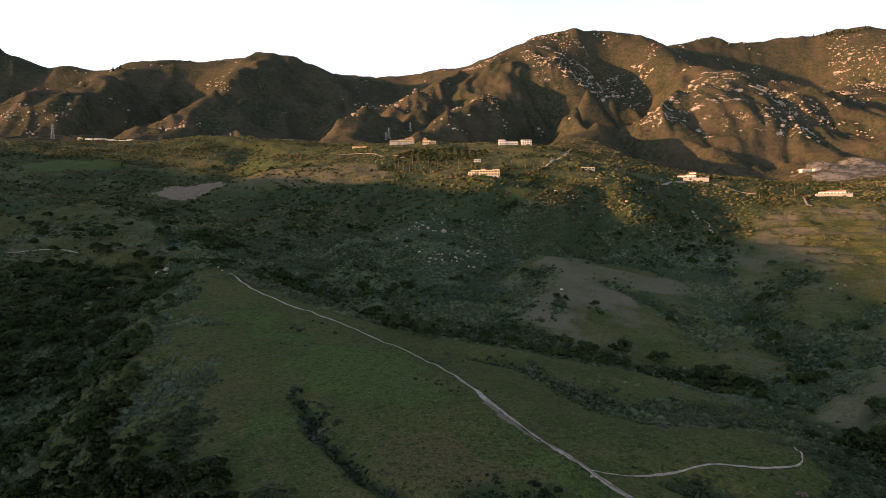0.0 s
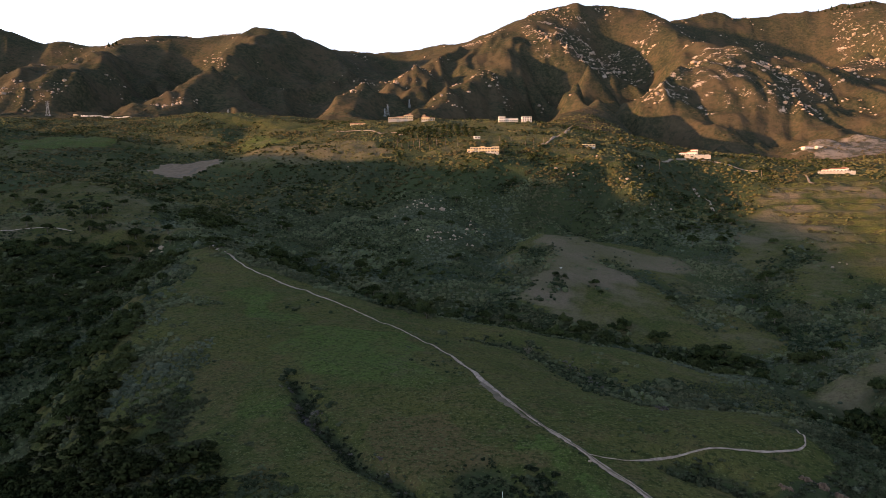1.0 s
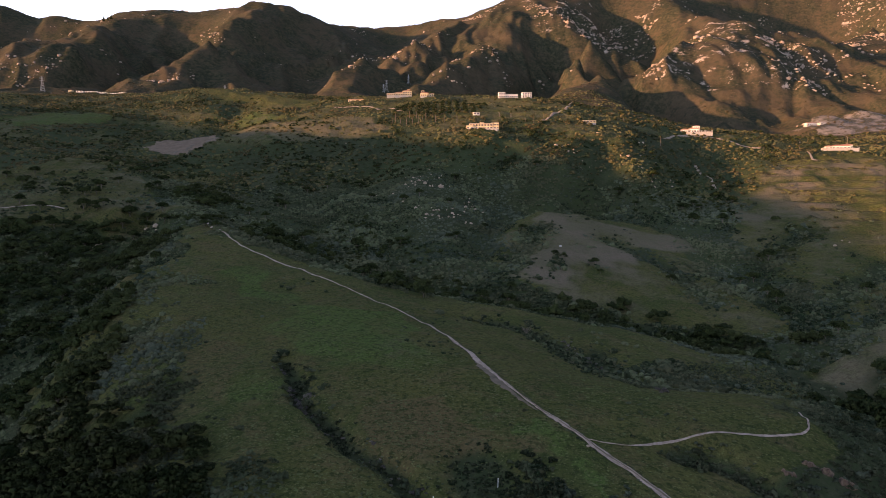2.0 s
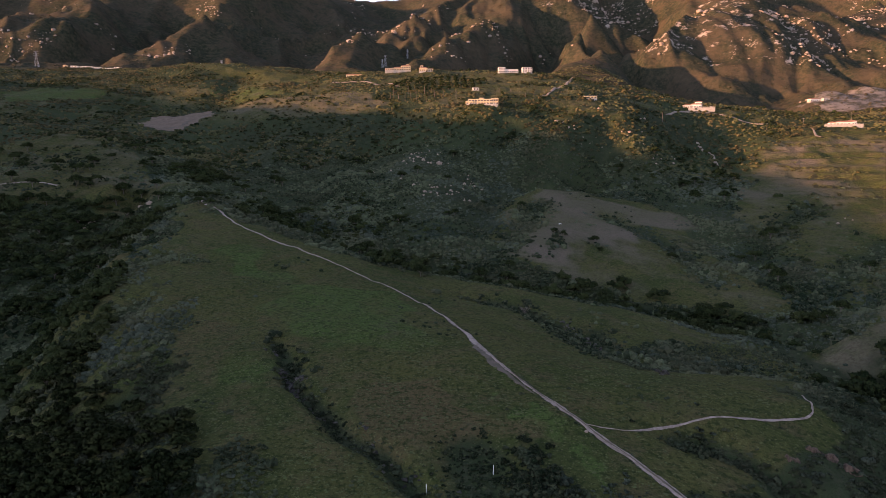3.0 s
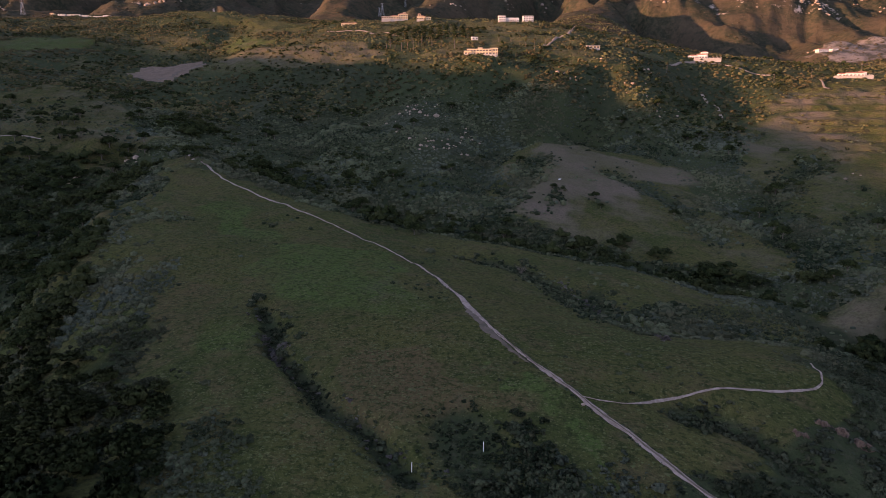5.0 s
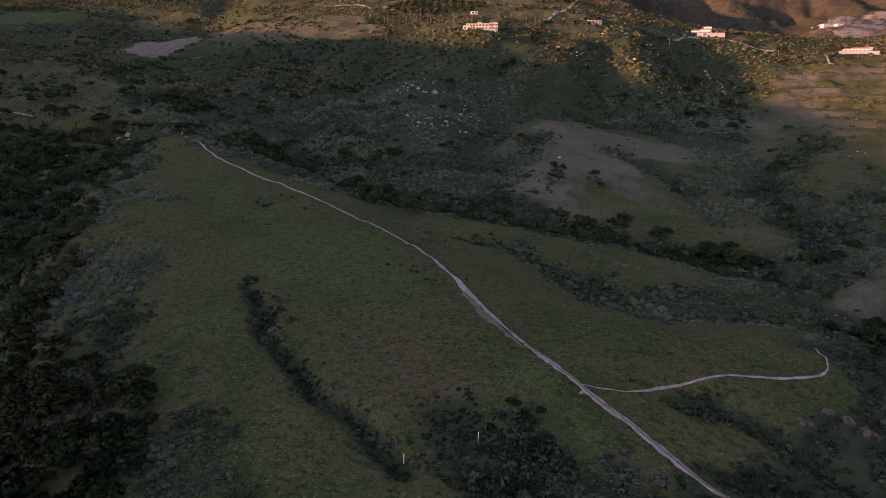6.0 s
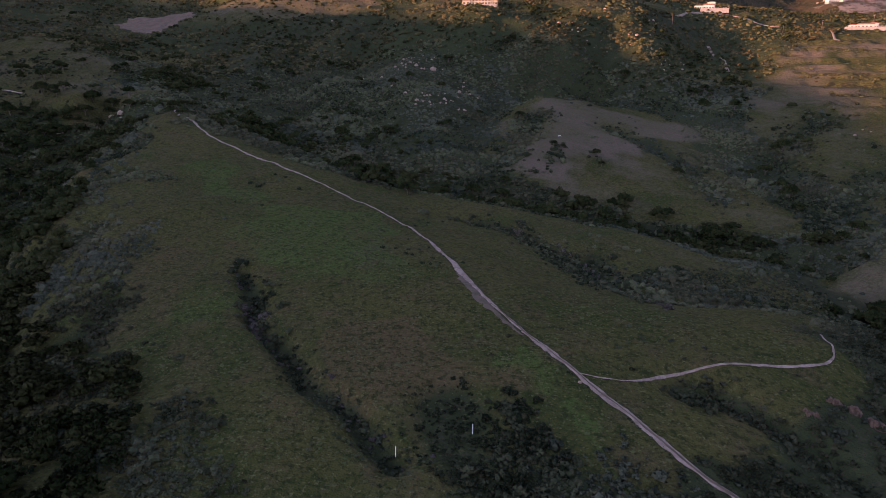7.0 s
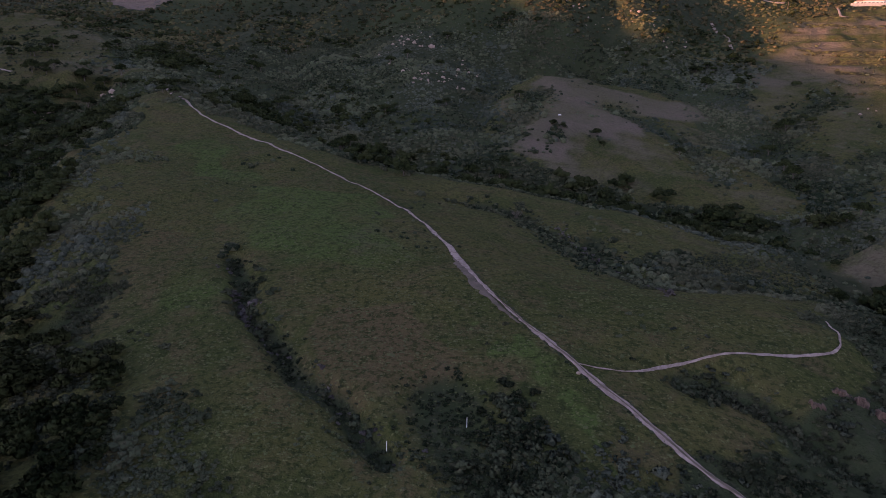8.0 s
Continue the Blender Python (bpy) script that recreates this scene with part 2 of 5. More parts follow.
NOSE_SLOPE = [(210.1, 887.5), (271.1, 913.5), (265.9, 743.4), (225.6, 662.2), (190.9, 725.6)]
LEFT_WOOD = [(-327.5, 460.9), (-310.9, 520.2), (-252.1, 500.8), (-231.5, 522.6), (-190.6, 451.9), (-191.2, 398), (-157.5, 303.7), (-151.8, 267.5), (-138.8, 235), (-111.8, 183.4), (-155.1, 210.2)]
CREEK_WOOD = [(-265, 744.6), (-198.5, 651.6), (-124.4, 546.6), (-59.5, 478.4), (6, 431.3), (75.8, 405.4), (135.9, 377.2), (180.4, 337.8), (163.8, 263.5), (167.7, 236.2), (145, 204.1), (134.1, 221.6), (152, 292), (112, 322), (68, 349), (12, 366), (-38, 388), (-112, 455), (-208.1, 584)]
SAGE_SLOPE = [(-50.3, 622.2), (-34, 732.2), (54.1, 731.6), (101.5, 670.2), (55.3, 553.3), (31.7, 483.8), (-9.9, 475.5), (-38.6, 533)]
SAGE_CREEK = [(181.4, 712.2), (225.6, 662.2), (318.7, 717.7), (252.8, 536.7), (233.8, 453.9), (201.1, 426), (197.4, 524.6), (178.6, 616.9)]
STONY_SLOPE = [(-57.3, 640.7), (-53.1, 735.9), (-8.9, 735.8), (44.7, 683.8), (28.1, 581.6), (-12.2, 589.1)]
SCAR_STONES = [(131.6, 762.5), (150.4, 811.3), (178.7, 782.4), (179.3, 756.1), (141.7, 729.4)]
KNOLL_STONES = [(-252.9, 493.9), (-239.4, 510.7), (-199.8, 489.1), (-175.5, 448.5), (-218.6, 483.7), (-248.9, 440.6), (-245.9, 415.8), (-262.2, 434.3), (-264.2, 461.1)]
ORCHARD = [(-85.2, 1057.5), (-46, 1220), (90.1, 1223.9), (58, 1025.1), (13.2, 958.9), (-52.7, 959.9)]
PEAK_CRAGS = [(272.4, 3328.2), (505.7, 3373.6), (673.5, 3351.8), (1084, 3339.4), (928.4, 2893.9), (703.8, 2785.1), (511, 2771.9), (265.3, 2679.3)]
NOSE_CRAGS = [(747.4, 2207.6), (843, 2373.1), (1069.1, 2718), (1229.1, 2589.5), (1276.2, 2347.5), (1078.1, 2114.7), (916.7, 2161.4)]
EAST_CRAGS = [(1815.9, 3634.1), (2120.3, 3736.7), (2426.3, 3672.1), (2502, 3512.8), (1944.6, 2790), (1423.5, 2393.1), (1426.4, 2712.4)]
WEST_CRAGS = [(-930.8, 1963.1), (-857.9, 2073.1), (-775, 2246), (-708.8, 2279), (-725.5, 2099.1), (-812.2, 1960.6)]
MID_CRAGS = [(-456.6, 2186.6), (-419.5, 2528.9), (-168.4, 2345.9), (214.8, 2620.1), (428, 2319), (371, 2212), (62.4, 2026.2), (-242.1, 1964.8)]
FAR_WEST_CRAGS = [(-1490, 2063.6), (-1272, 2113.7), (-1179.6, 2177.7), (-1089.7, 2181.8), (-1104.9, 2036.5)]
MAIN_TRAIL = [(64, 128), (58.8, 135.3), (54.4, 139.8), (50, 146.8), (45, 155.8), (37.6, 168.6), (26.9, 192.4), (21.5, 205), (14.6, 233.3), (12, 247.5), (3.8, 272), (-6.2, 299.2), (-22.8, 314.3), (-35.6, 331.6), (-48.8, 344.2), (-71.2, 367.8), (-95.4, 389.1), (-116.8, 405.3), (-133.6, 431.6), (-140.7, 442.5)]
SIDE_TRAIL = [(37.6, 168.6), (41.8, 167.8), (50.2, 166.6), (56.9, 171.5), (64.4, 173.8), (75.4, 174.6), (85.6, 176.8), (96.5, 178.5), (100.6, 181.5), (103.1, 186.3), (108.4, 200.7)]
WOOD_WEST = [(-335.4, 496.5), (-301.7, 512.2), (-253.3, 503.4), (-178.8, 456.9), (-176.2, 413.3), (-158.5, 343.4), (-139, 282.1), (-125.4, 245.3), (-112, 205), (-130, 170), (-200, 180), (-300, 380)]
WOOD_SOUTH = [(-101, 209), (-88, 197), (-70, 178), (-57, 163), (-48, 145), (-47, 136.6), (-47, 120), (-90, 110), (-140, 190)]
BANK_CLUMP = [(-47.1, 159.5), (-41.5, 160.6), (-34.4, 148.6), (-31.4, 142.6), (-33.2, 138.5), (-31.9, 125), (-41.2, 125), (-46.7, 142.7), (-48, 152)]
BANK_GREEN = [(-131.9, 386.7), (-113.1, 301.4), (-100.5, 267.4), (-79.6, 221.1), (-71.1, 196), (-56.9, 173.6), (-44.2, 159), (-33.3, 143.9), (-31.9, 122), (-70, 122), (-150, 230), (-192.2, 337.7), (-160.3, 380)]
SPUR_BRUSH = [(87.5, 269.4), (130, 310), (142.7, 287.2), (148.5, 265.7), (145.7, 249.9), (113, 226.2), (101.4, 238), (69.1, 222), (60, 236), (70.4, 260.7)]
SWALE_BRUSH = [(39.8, 326), (47.6, 326), (47.4, 309.9), (66.3, 278), (78.5, 255.7), (84.4, 239.2), (60, 234), (48.2, 283), (39.3, 310.7)]
THICKET = [(17.3, 158.1), (23.5, 161.1), (29.8, 159), (30.9, 148.9), (30.2, 128), (13.9, 128), (12.2, 146.7), (15.4, 151.7)]
TRACK_SAGE = [(38.5, 149), (42.1, 143.5), (42.4, 128), (32.4, 128), (32.3, 137.8)]
TAN_PATCH = [(-19.9, 193.4), (-1.1, 198.6), (10.2, 180.6), (19.6, 170.6), (8.1, 155.7), (-5.2, 160.4), (-16.3, 173)]
TAN_STRIP = [(-96, 268.3), (-73.1, 253.1), (-56.8, 193.6), (-35.1, 151.7), (-24.1, 130), (-31.4, 130), (-52.4, 173.2), (-77, 220.8)]
LUSH = [(-108.9, 353.9), (-65.9, 338.8), (-25.3, 297.2), (-1.6, 263.9), (-3.3, 232.5), (-28.3, 241), (-60.8, 275.6), (-89.6, 306)]
LUSH_LEE = [(-67.2, 220), (-47.9, 213.5), (-31.4, 167.3), (-46.1, 172.4)]
LUSH_VERGE = [(20.9, 190.4), (31.3, 169.6), (39.1, 151.9), (44, 130), (37.2, 135), (29.8, 159), (18.7, 174.7)]
RAW_EDGE = [(-67.4, 186.8), (-58.8, 178), (-52.9, 167.2), (-48.8, 162.1), (-56.3, 169.6), (-62.9, 178.7)]
GULLIES = []                              # line, depth, half width
GULLIES.append(([(-53.7, 232), (-48.8, 221.2), (-39.9, 204.8), (-29.6, 185.3), (-19.7, 168.8), (-8.6, 154.1), (2, 143.9)], 3.6, 3.5))
GULLIES.append(([(66.7, 278.8), (71.1, 243.8), (84.2, 233.1), (130.6, 243.9), (154.1, 247.5)], 3, 7))
GULLIES.append(([(26.5, 319), (43.3, 308.5), (54, 275.4), (64.6, 251.4)], 2.5, 7))
GULLIES.append(([(61.8, 169.3), (69, 163.7), (74.3, 157.7), (79.8, 151.3), (84.8, 143.7)], 3.5, 5))
GULLIES.append(([(-136.3, 343.7), (-140.7, 323.1), (-163.9, 336)], 3, 6))
GULLIES.append(([(-113.5, 270.8), (-119.6, 258.4), (-134.8, 261.7)], 3, 6))
GULLIES.append(([(-80.4, 210.8), (-84.9, 197.5), (-92.8, 192.4)], 3, 6))
GULLIES.append(([(10.2, 161.7), (12.2, 149.8), (17.7, 139.1)], 2, 7))
GULLIES.append(([(-143.1, 859.4), (-141.2, 733), (-112.5, 610.7), (-82.5, 519.6)], 9, 22))
GULLIES.append(([(-68.1, 843.7), (-77.8, 730.1), (-48, 593.1), (-26.5, 479.3)], 8, 20))
GULLIES.append(([(76.6, 769.7), (64.5, 707.9), (53.6, 649), (28.3, 497.1)], 8, 18))
GULLIES.append(([(123.3, 732.1), (106.4, 702.7), (84.1, 669.3)], 7, 16))
GULLIES.append(([(193.7, 817.9), (180.3, 760.3), (178.2, 724.4)], 9, 18))
GULLIES.append(([(325.8, 891), (255, 730.5), (231.6, 646.6)], 9, 18))
GULLIES.append(([(-212.5, 871.6), (-219.4, 764.3), (-202.9, 647.6)], 7, 22))
GULLIES.append(([(320.7, 585.1), (268.4, 530.8), (223.3, 473.2)], 5, 14))
GULLIES.append(([(319.2, 476.5), (251.1, 417.4), (209, 367.9)], 5, 14))
GULLIES.append(([(272.5, 402), (222.7, 349.4), (189.9, 319.3)], 3.5, 10))
GULLIES.append(([(138, 540.5), (166.5, 487), (172.4, 418.9)], 3.5, 12))
GULLIES.append(([(86.4, 569.4), (64.2, 509.9), (45.7, 456.1)], 3, 12))
GULLIES.append(([(-524.3, 1145.1), (-455.5, 1097.2), (-409.1, 1050.3)], 6, 25))
GULLIES.append(([(-422.5, 1434), (-378.9, 1214.6), (-358, 1073.1)], 8, 28))

# ---------------------------------------------------------------- lie of the land
PLAN = []
DEEPER = {"ravine_ab": 120, "ravine_0": 200, "ravine_bc": 40, "ravine_c": 70, "ravine_cd": 40, "ravine_de": 170, "ravine_ef": 170, "ravine_f": 170,
          "foot_ravine": 120, "foot_ravine_b": 80, "spur_bb": 30, "spur_ff": -20, "spur_f": -15}          # metres cut out of a line of the land


def lie(name, *points):
    """A crest, spur, bank or creek line of the land, in metres."""
    drop = DEEPER.get(name, 0.0)
    points = [(x, y, z - drop) for x, y, z in points]
    for a, b in zip(points, points[1:]):
        a, b = np.array(a), np.array(b)
        steps = max(1, int(np.linalg.norm((b - a)[:2]) / max(25.0, 0.07 * np.linalg.norm(a[:2]))))
        steps = min(steps, 9) if name not in LOOSE else 1
        PLAN.extend(a + (b - a) * k / steps for k in range(steps))
    PLAN.append(np.array(points[-1]))


def lattice(ix, iy, seed):
    n = (ix.astype(np.int64) * 374761393 + iy.astype(np.int64) * 668265263 + seed * 974711) & 0xFFFFFFFF
    n = ((n ^ (n >> 13)) * 1274126177) & 0xFFFFFFFF
    n = ((n ^ (n >> 16)) * 2246822519) & 0xFFFFFFFF
    return (n ^ (n >> 15)) / 4294967295.0 * 2 - 1


def grain(x, y, size, seed=0):
    """Smooth noise from -1 to 1 with lumps of that size."""
    x, y = x / size + seed * 7.31, y / size - seed * 3.17
    ix, iy = np.floor(x), np.floor(y)
    u, v = x - ix, y - iy
    u, v = u * u * u * (u * (u * 6 - 15) + 10), v * v * v * (v * (v * 6 - 15) + 10)
    a, b = lattice(ix, iy, seed), lattice(ix + 1, iy, seed)
    c, d = lattice(ix, iy + 1, seed), lattice(ix + 1, iy + 1, seed)
    return (a + (b - a) * u) * (1 - v) + (c + (d - c) * u) * v


def fractal(x, y, size, octaves, seed=0):
    total, gain = 0.0, 1.0
    for k in range(octaves):
        total = total + gain * grain(x * 0.8 + y * 0.6, y * 0.8 - x * 0.6, size, seed + k)
        size, gain, x, y = size * 0.5, gain * 0.5, y, -x
    return total


def ramp(v, a, b):
    v = np.clip((v - a) / (b - a), 0, 1)
    return v * v * (3 - 2 * v)


def inside(x, y, polygon, soft=12.0, rough=1.0):
    """How far a place lies within an outline of the plan: 0 outside, 1 inside, uneven at the rim."""
    px, py = np.array(polygon, float).T
    qx, qy = np.roll(px, -1), np.roll(py, -1)
    hit, near = np.zeros(x.shape, bool), np.full(x.shape, 1e9)
    for a, b, c, d in zip(px, py, qx, qy):
        if b != d:
            hit ^= ((b > y) != (d > y)) & (x < (c - a) * (y - b) / (d - b) + a)
        k = np.clip(((x - a) * (c - a) + (y - b) * (d - b)) / max((c - a) ** 2 + (d - b) ** 2, 1e-9), 0, 1)
        near = np.minimum(near, np.hypot(x - a - k * (c - a), y - b - k * (d - b)))
    near = np.where(hit, near, -near) + rough * soft * fractal(x, y, soft * 2.2, 3, 41)
    return ramp(near, -soft * 0.35, soft * 0.35)


LOOSE = {"ridge_middle", "near_foot", "central_low", "central_mid", "central_high", "central_top", "top_back", "right_hill", "right_upper", "right_back",
         "left_knoll", "left_field", "left_meadow", "beyond", "west_foot", "south", "east", "ridge_left", "right_gully", "left_rimback"}
lie("trail_crest", (44, 154.9, 5.2), (37.7, 169, 6.8), (27.3, 195, 7.7), (14.2, 228.1, 10.1), (-0.9, 266.2, 11.3), (-22.4, 308.2, 12.5), (-55.7, 350.4, 17.4), (-96.5, 393.7, 25.9), (-132.8, 429.1, 34.9), (-158.6, 461.3, 42.2), (-197.3, 504.6, 48.3))
lie("lobe_crest", (23.3, 222.1, 9.2), (48.1, 208, 6.8), (72.7, 201, 6.1), (94.2, 195, 6), (102.7, 188, 5.6))
lie("side_trail", (99.7, 179.9, 4.6), (75.5, 175, 5.8), (51.8, 166.9, 5.5))
lie("upper_spur", (-46.1, 370.5, 18.9), (10.9, 350.1, 8.3), (62.8, 336, 3.2), (107.3, 312.7, -3.1), (144.6, 294.6, -6.6), (155.2, 272.4, -11.1))
lie("swale", (-19, 343.2, 11.3), (13, 326, 4.6), (43.8, 311.9, 2.5), (64.2, 249.8, 0.7), (74, 232.8, -0.7), (119.2, 222.7, -1.6), (140.6, 219.6, -6))
lie("ridge_middle", (-61.7, 318.4, 15.5), (-86.3, 328.3, 13.8), (-50.1, 258.2, 12.3), (-73.3, 253.1, 9.1), (-15.9, 218.1, 9.9), (-3.9, 185, 6), (10.9, 163.9, 4.6))
lie("left_gully", (-50.1, 221.1, 10.6), (-40.8, 205, 8.1), (-27.4, 181, 6.6), (-16.8, 165.9, 5.3), (-5.8, 150.9, 3.8))
lie("ridge_left", (-62.8, 187.9, 5), (-43.7, 164.9, 4.2), (-157.9, 417.1, 34.8), (-134.8, 343.6, 23.2), (-112.1, 270.3, 14.4), (-80.3, 213, 7.5), (-51, 160.9, 3))
lie("left_bank", (-161.7, 350.6, 22.2), (-136.7, 270.1, 9.7), (-100.9, 205.9, 2.4), (-70, 165.8, 1))
lie("left_canyon", (-230, 518.8, 26.2), (-219.7, 428, 4.2), (-194.3, 332.3, -17.2), (-167.7, 258.8, -28.6), (-148.9, 201.7, -32.7))
lie("left_far_bank", (-265, 509.3, 40.2), (-280.3, 448.6, 20.5), (-268.7, 367.7, -5.7), (-254, 297.1, -22.3))
lie("near_foot", (0, 120, -2), (60, 120, -3), (-60, 130, 2), (100, 140, -5), (0, 60, -8), (-70, 60, -10), (90, 40, -14), (20, 20, -12), (0, -60, -16), (120, -60, -22), (-130, -40, -24), (-110, 80, -16))
lie("right_gully", (80, 150, -1), (110, 162, -6), (140, 172, -11), (180, 185, -16), (160, 120, -16), (240, 140, -28))
lie("main_canyon", (-283.8, 760.6, 74.6), (-203.2, 639.8, 53.6), (-128.3, 523.8, 26.7), (-72.5, 456.2, 9.4), (-31.2, 429.9, 0.9), (5.8, 415.7, -6.9), (40.1, 399.5, -10.8), (87.4, 379.4, -15.4), (127.4, 353.2, -18.7), (159.7, 325.2, -20.2), (170.8, 295.1, -20.4), (166.9, 247.1, -19.8))
lie("ridge_back", (-119, 454, 32.9), (-80.9, 418.8, 25.6))
lie("central_low", (-90.2, 569, 31.8), (-36.1, 498.6, 19.3), (6.4, 463.3, 12.9), (37.6, 453.3, 10.2), (-145.4, 639.7, 49.1), (-79.3, 639.8, 54.7), (-23.5, 619.7, 49.8), (18.9, 609.5, 44.9), (36.6, 559.1, 32.5))
lie("central_mid", (-154.2, 801.2, 92.1), (-82.1, 770.9, 84.6), (-15.5, 750.9, 84.3), (47.7, 730.9, 83.9), (89.2, 710.5, 74.3), (135.7, 731.2, 93.3), (101.5, 670, 59.7))
lie("central_high", (-243.2, 932.4, 127.7), (-185, 963.1, 146), (-120.2, 973.4, 155.2), (-50.7, 923, 142.9), (11.7, 852.5, 130), (51.9, 817.7, 136), (98.3, 842.5, 130.8), (147.1, 832.2, 121.5), (187.6, 791.7, 108.8))
lie("central_top", (-159, 1205.4, 212.5), (-89.6, 1245.9, 225.8), (-26, 1266.1, 231.5), (55.4, 1155, 200.6), (134.3, 1296.3, 235.4), (186.2, 1235.6, 218.2), (239.6, 1185.1, 202), (17.2, 1255.7, 220.6))
lie("nose_right", (220.8, 933.3, 151.7), (225.7, 832.2, 121.5), (207.5, 741.1, 90.4), (211.3, 690.4, 71.3), (207.8, 660, 59.8))
lie("top_back", (-211.6, 1506.9, 250.7), (-32, 1557.3, 262.1), (173.4, 1607.3, 262.8), (304.6, 1506.1, 227.5))
lie("dome_crest", (37.7, 508.7, 21.8), (60.7, 559.1, 33.5), (90.5, 614.5, 45.2), (126.9, 624.4, 41.6), (165.8, 609.1, 33.3), (188.6, 538.5, 17.6))
lie("dome_front", (44.4, 443.2, 9.6), (84.7, 488.6, 20.3), (109.8, 478.4, 13.9), (139.9, 468.3, 11), (174.4, 433, 2.7), (200, 387.6, -7.1), (197, 357.5, -11.4))
lie("dome_foot", (76.6, 409.8, -2.9), (124.4, 392.7, -5.7), (163.4, 365.5, -11.6))
lie("dome_back", (61.9, 619, 28.5), (100.7, 663.9, 26.6), (148.2, 698.9, 25.5))
lie("right_creek", (175.7, 740.5, 71.3), (202.4, 679.7, 49), (234.6, 639.3, 38.1), (234.7, 548.5, 16.6), (216.1, 457.8, -2.3), (206.7, 387.5, -9.8), (186.2, 322.5, -10.5))
lie("right_hill", (330.1, 689.6, 47.5), (370.1, 760.5, 71.4), (439.9, 831.4, 96.5), (515, 861.8, 108.5), (593.6, 881.9, 113.2), (709.3, 902.1, 118.1), (361.2, 639.7, 49.1), (431.7, 639.8, 54.7), (296.8, 558.7, 22.9), (326.5, 528.7, 23.1), (344, 508.6, 18.3), (441.3, 559.1, 32.5), (250.1, 428, 4.2), (256.3, 377.8, -1.2), (203.3, 327.8, -0.3), (170.7, 278.8, 0.9), (172, 252.8, 0.3), (181.3, 227.8, -0.8))
lie("right_upper", (311.7, 993.1, 146.7), (375.1, 1003, 144), (409.2, 942.4, 126.7), (430.5, 902, 113.4), (325.6, 830.9, 82.2), (294.9, 719.8, 52.7), (348.3, 800.7, 78.3), (484.7, 902, 113.4))
lie("right_back", (587.2, 1253.1, 142.1), (716.2, 1253.3, 147.5), (843.1, 1253.5, 152.9), (510, 1303.9, 164), (875.5, 1605.4, 203.6), (1045.5, 1555.2, 199.4), (972.6, 1756.9, 247.7), (1180.4, 1757.1, 253.7), (1412.9, 1706.4, 233.9))
lie("left_knoll", (-501, 691, 89.1), (-447.6, 691, 87.9), (-387.8, 701.3, 96.5), (-319.3, 670.8, 82.7), (-266.5, 640.4, 71.2), (-398, 590, 60.9), (-311.3, 544.9, 56.9), (-247.8, 519.7, 53.1), (-207.6, 519.7, 53.1))
lie("left_valley", (-345.6, 831.5, 100.1), (-442.1, 881.9, 113.2), (-579.3, 932.4, 127.7))
lie("left_field", (-429.2, 982.2, 120.7), (-386.3, 1002.6, 130.3), (-338, 1012.8, 137), (-350.2, 1063.2, 146.7), (-440.4, 1083, 141.6))
lie("left_meadow", (-775.7, 1154.2, 175.9), (-647.1, 1154.3, 178.9), (-567.9, 1154.5, 185.8), (-510, 1204.2, 175.4), (-316.1, 1103.8, 166.6), (-334.8, 1285.4, 209.9), (-429.5, 1305.3, 206.5), (-272.9, 1305.7, 217.7))
lie("left_rim", (-1325.9, 1658.4, 292.9), (-1112.9, 1658.1, 285.8), (-1015, 1708.7, 302.6), (-843.2, 1658.3, 290.1), (-650.4, 1507.1, 255.9), (-569.9, 1608.4, 293), (-473.5, 1608.4, 293), (-366.5, 1507.4, 266.2), (-269.8, 1406.4, 238.7))
lie("left_rimback", (-1330.1, 1981.1, 307.6), (-972.7, 1944.9, 303.2), (-627.7, 1909.1, 310.3), (-408.8, 1808.1, 282.2))
lie("sky_left", (-3695.6, 3665.7, 1137.2), (-2821.7, 3663.7, 1100), (-2447.1, 3661.8, 1066), (-2041.3, 3659.3, 964), (-1675.6, 3515, 939.1), (-1332.7, 3442.8, 932.9), (-1275.1, 3405.8, 903.4), (-1091.5, 3334.1, 914.1), (-863.4, 3226.2, 919.5), (-698.4, 3225.1, 886.5), (-568.2, 3186.7, 814.8))
lie("sky_mid", (-647.6, 3912.5, 977.8), (-316.7, 3948.5, 976.2), (-46.7, 3913, 991.2))
lie("peak_crest", (-44.1, 3695.1, 936.7), (232.5, 3588.4, 978.5), (347.7, 3517.2, 1005), (516.6, 3447.3, 1067.8), (685.5, 3411.9, 1086.3), (917.8, 3410.9, 1057.3), (1109.2, 3373.3, 1009.4), (1210.9, 3335, 942.5))
lie("sky_right", (1384.7, 3954.7, 1161.3), (1618.4, 3992, 1224), (2008, 3955.4, 1206), (2268.7, 3884.5, 1217.3), (2453.4, 3812.8, 1225), (2713, 3811.2, 1179.6), (3621.7, 3811.2, 1179.6))
lie("spur_a", (-1554.5, 2055.7, 386.6), (-1403, 2092.5, 410), (-1281.6, 2130, 452.3), (-1193.5, 2203.6, 501), (-1265.3, 2495.3, 606.7), (-1537.1, 3224.3, 861.8))
lie("spur_b", (-953.6, 2018.7, 356.8), (-866.1, 2093.1, 427.9), (-785.5, 2276.7, 530.8), (-830.8, 2568.6, 644.3), (-843.9, 3153.4, 895))
lie("ravine_ab", (-1054.1, 2127.1, 365), (-1057.7, 2273.3, 429.7), (-1067.6, 2528.7, 528.2), (-1135.9, 2931.1, 712.9))
lie("ravine_0", (-2047.4, 2709.9, 561), (-1911.4, 2928.6, 637.9), (-1951.2, 3293.5, 778.4))
lie("ravine_bc", (-517, 2126.4, 346.8), (-609.9, 2345.7, 439.2), (-651.4, 2638.6, 581.6), (-651.2, 3004.6, 754.4))
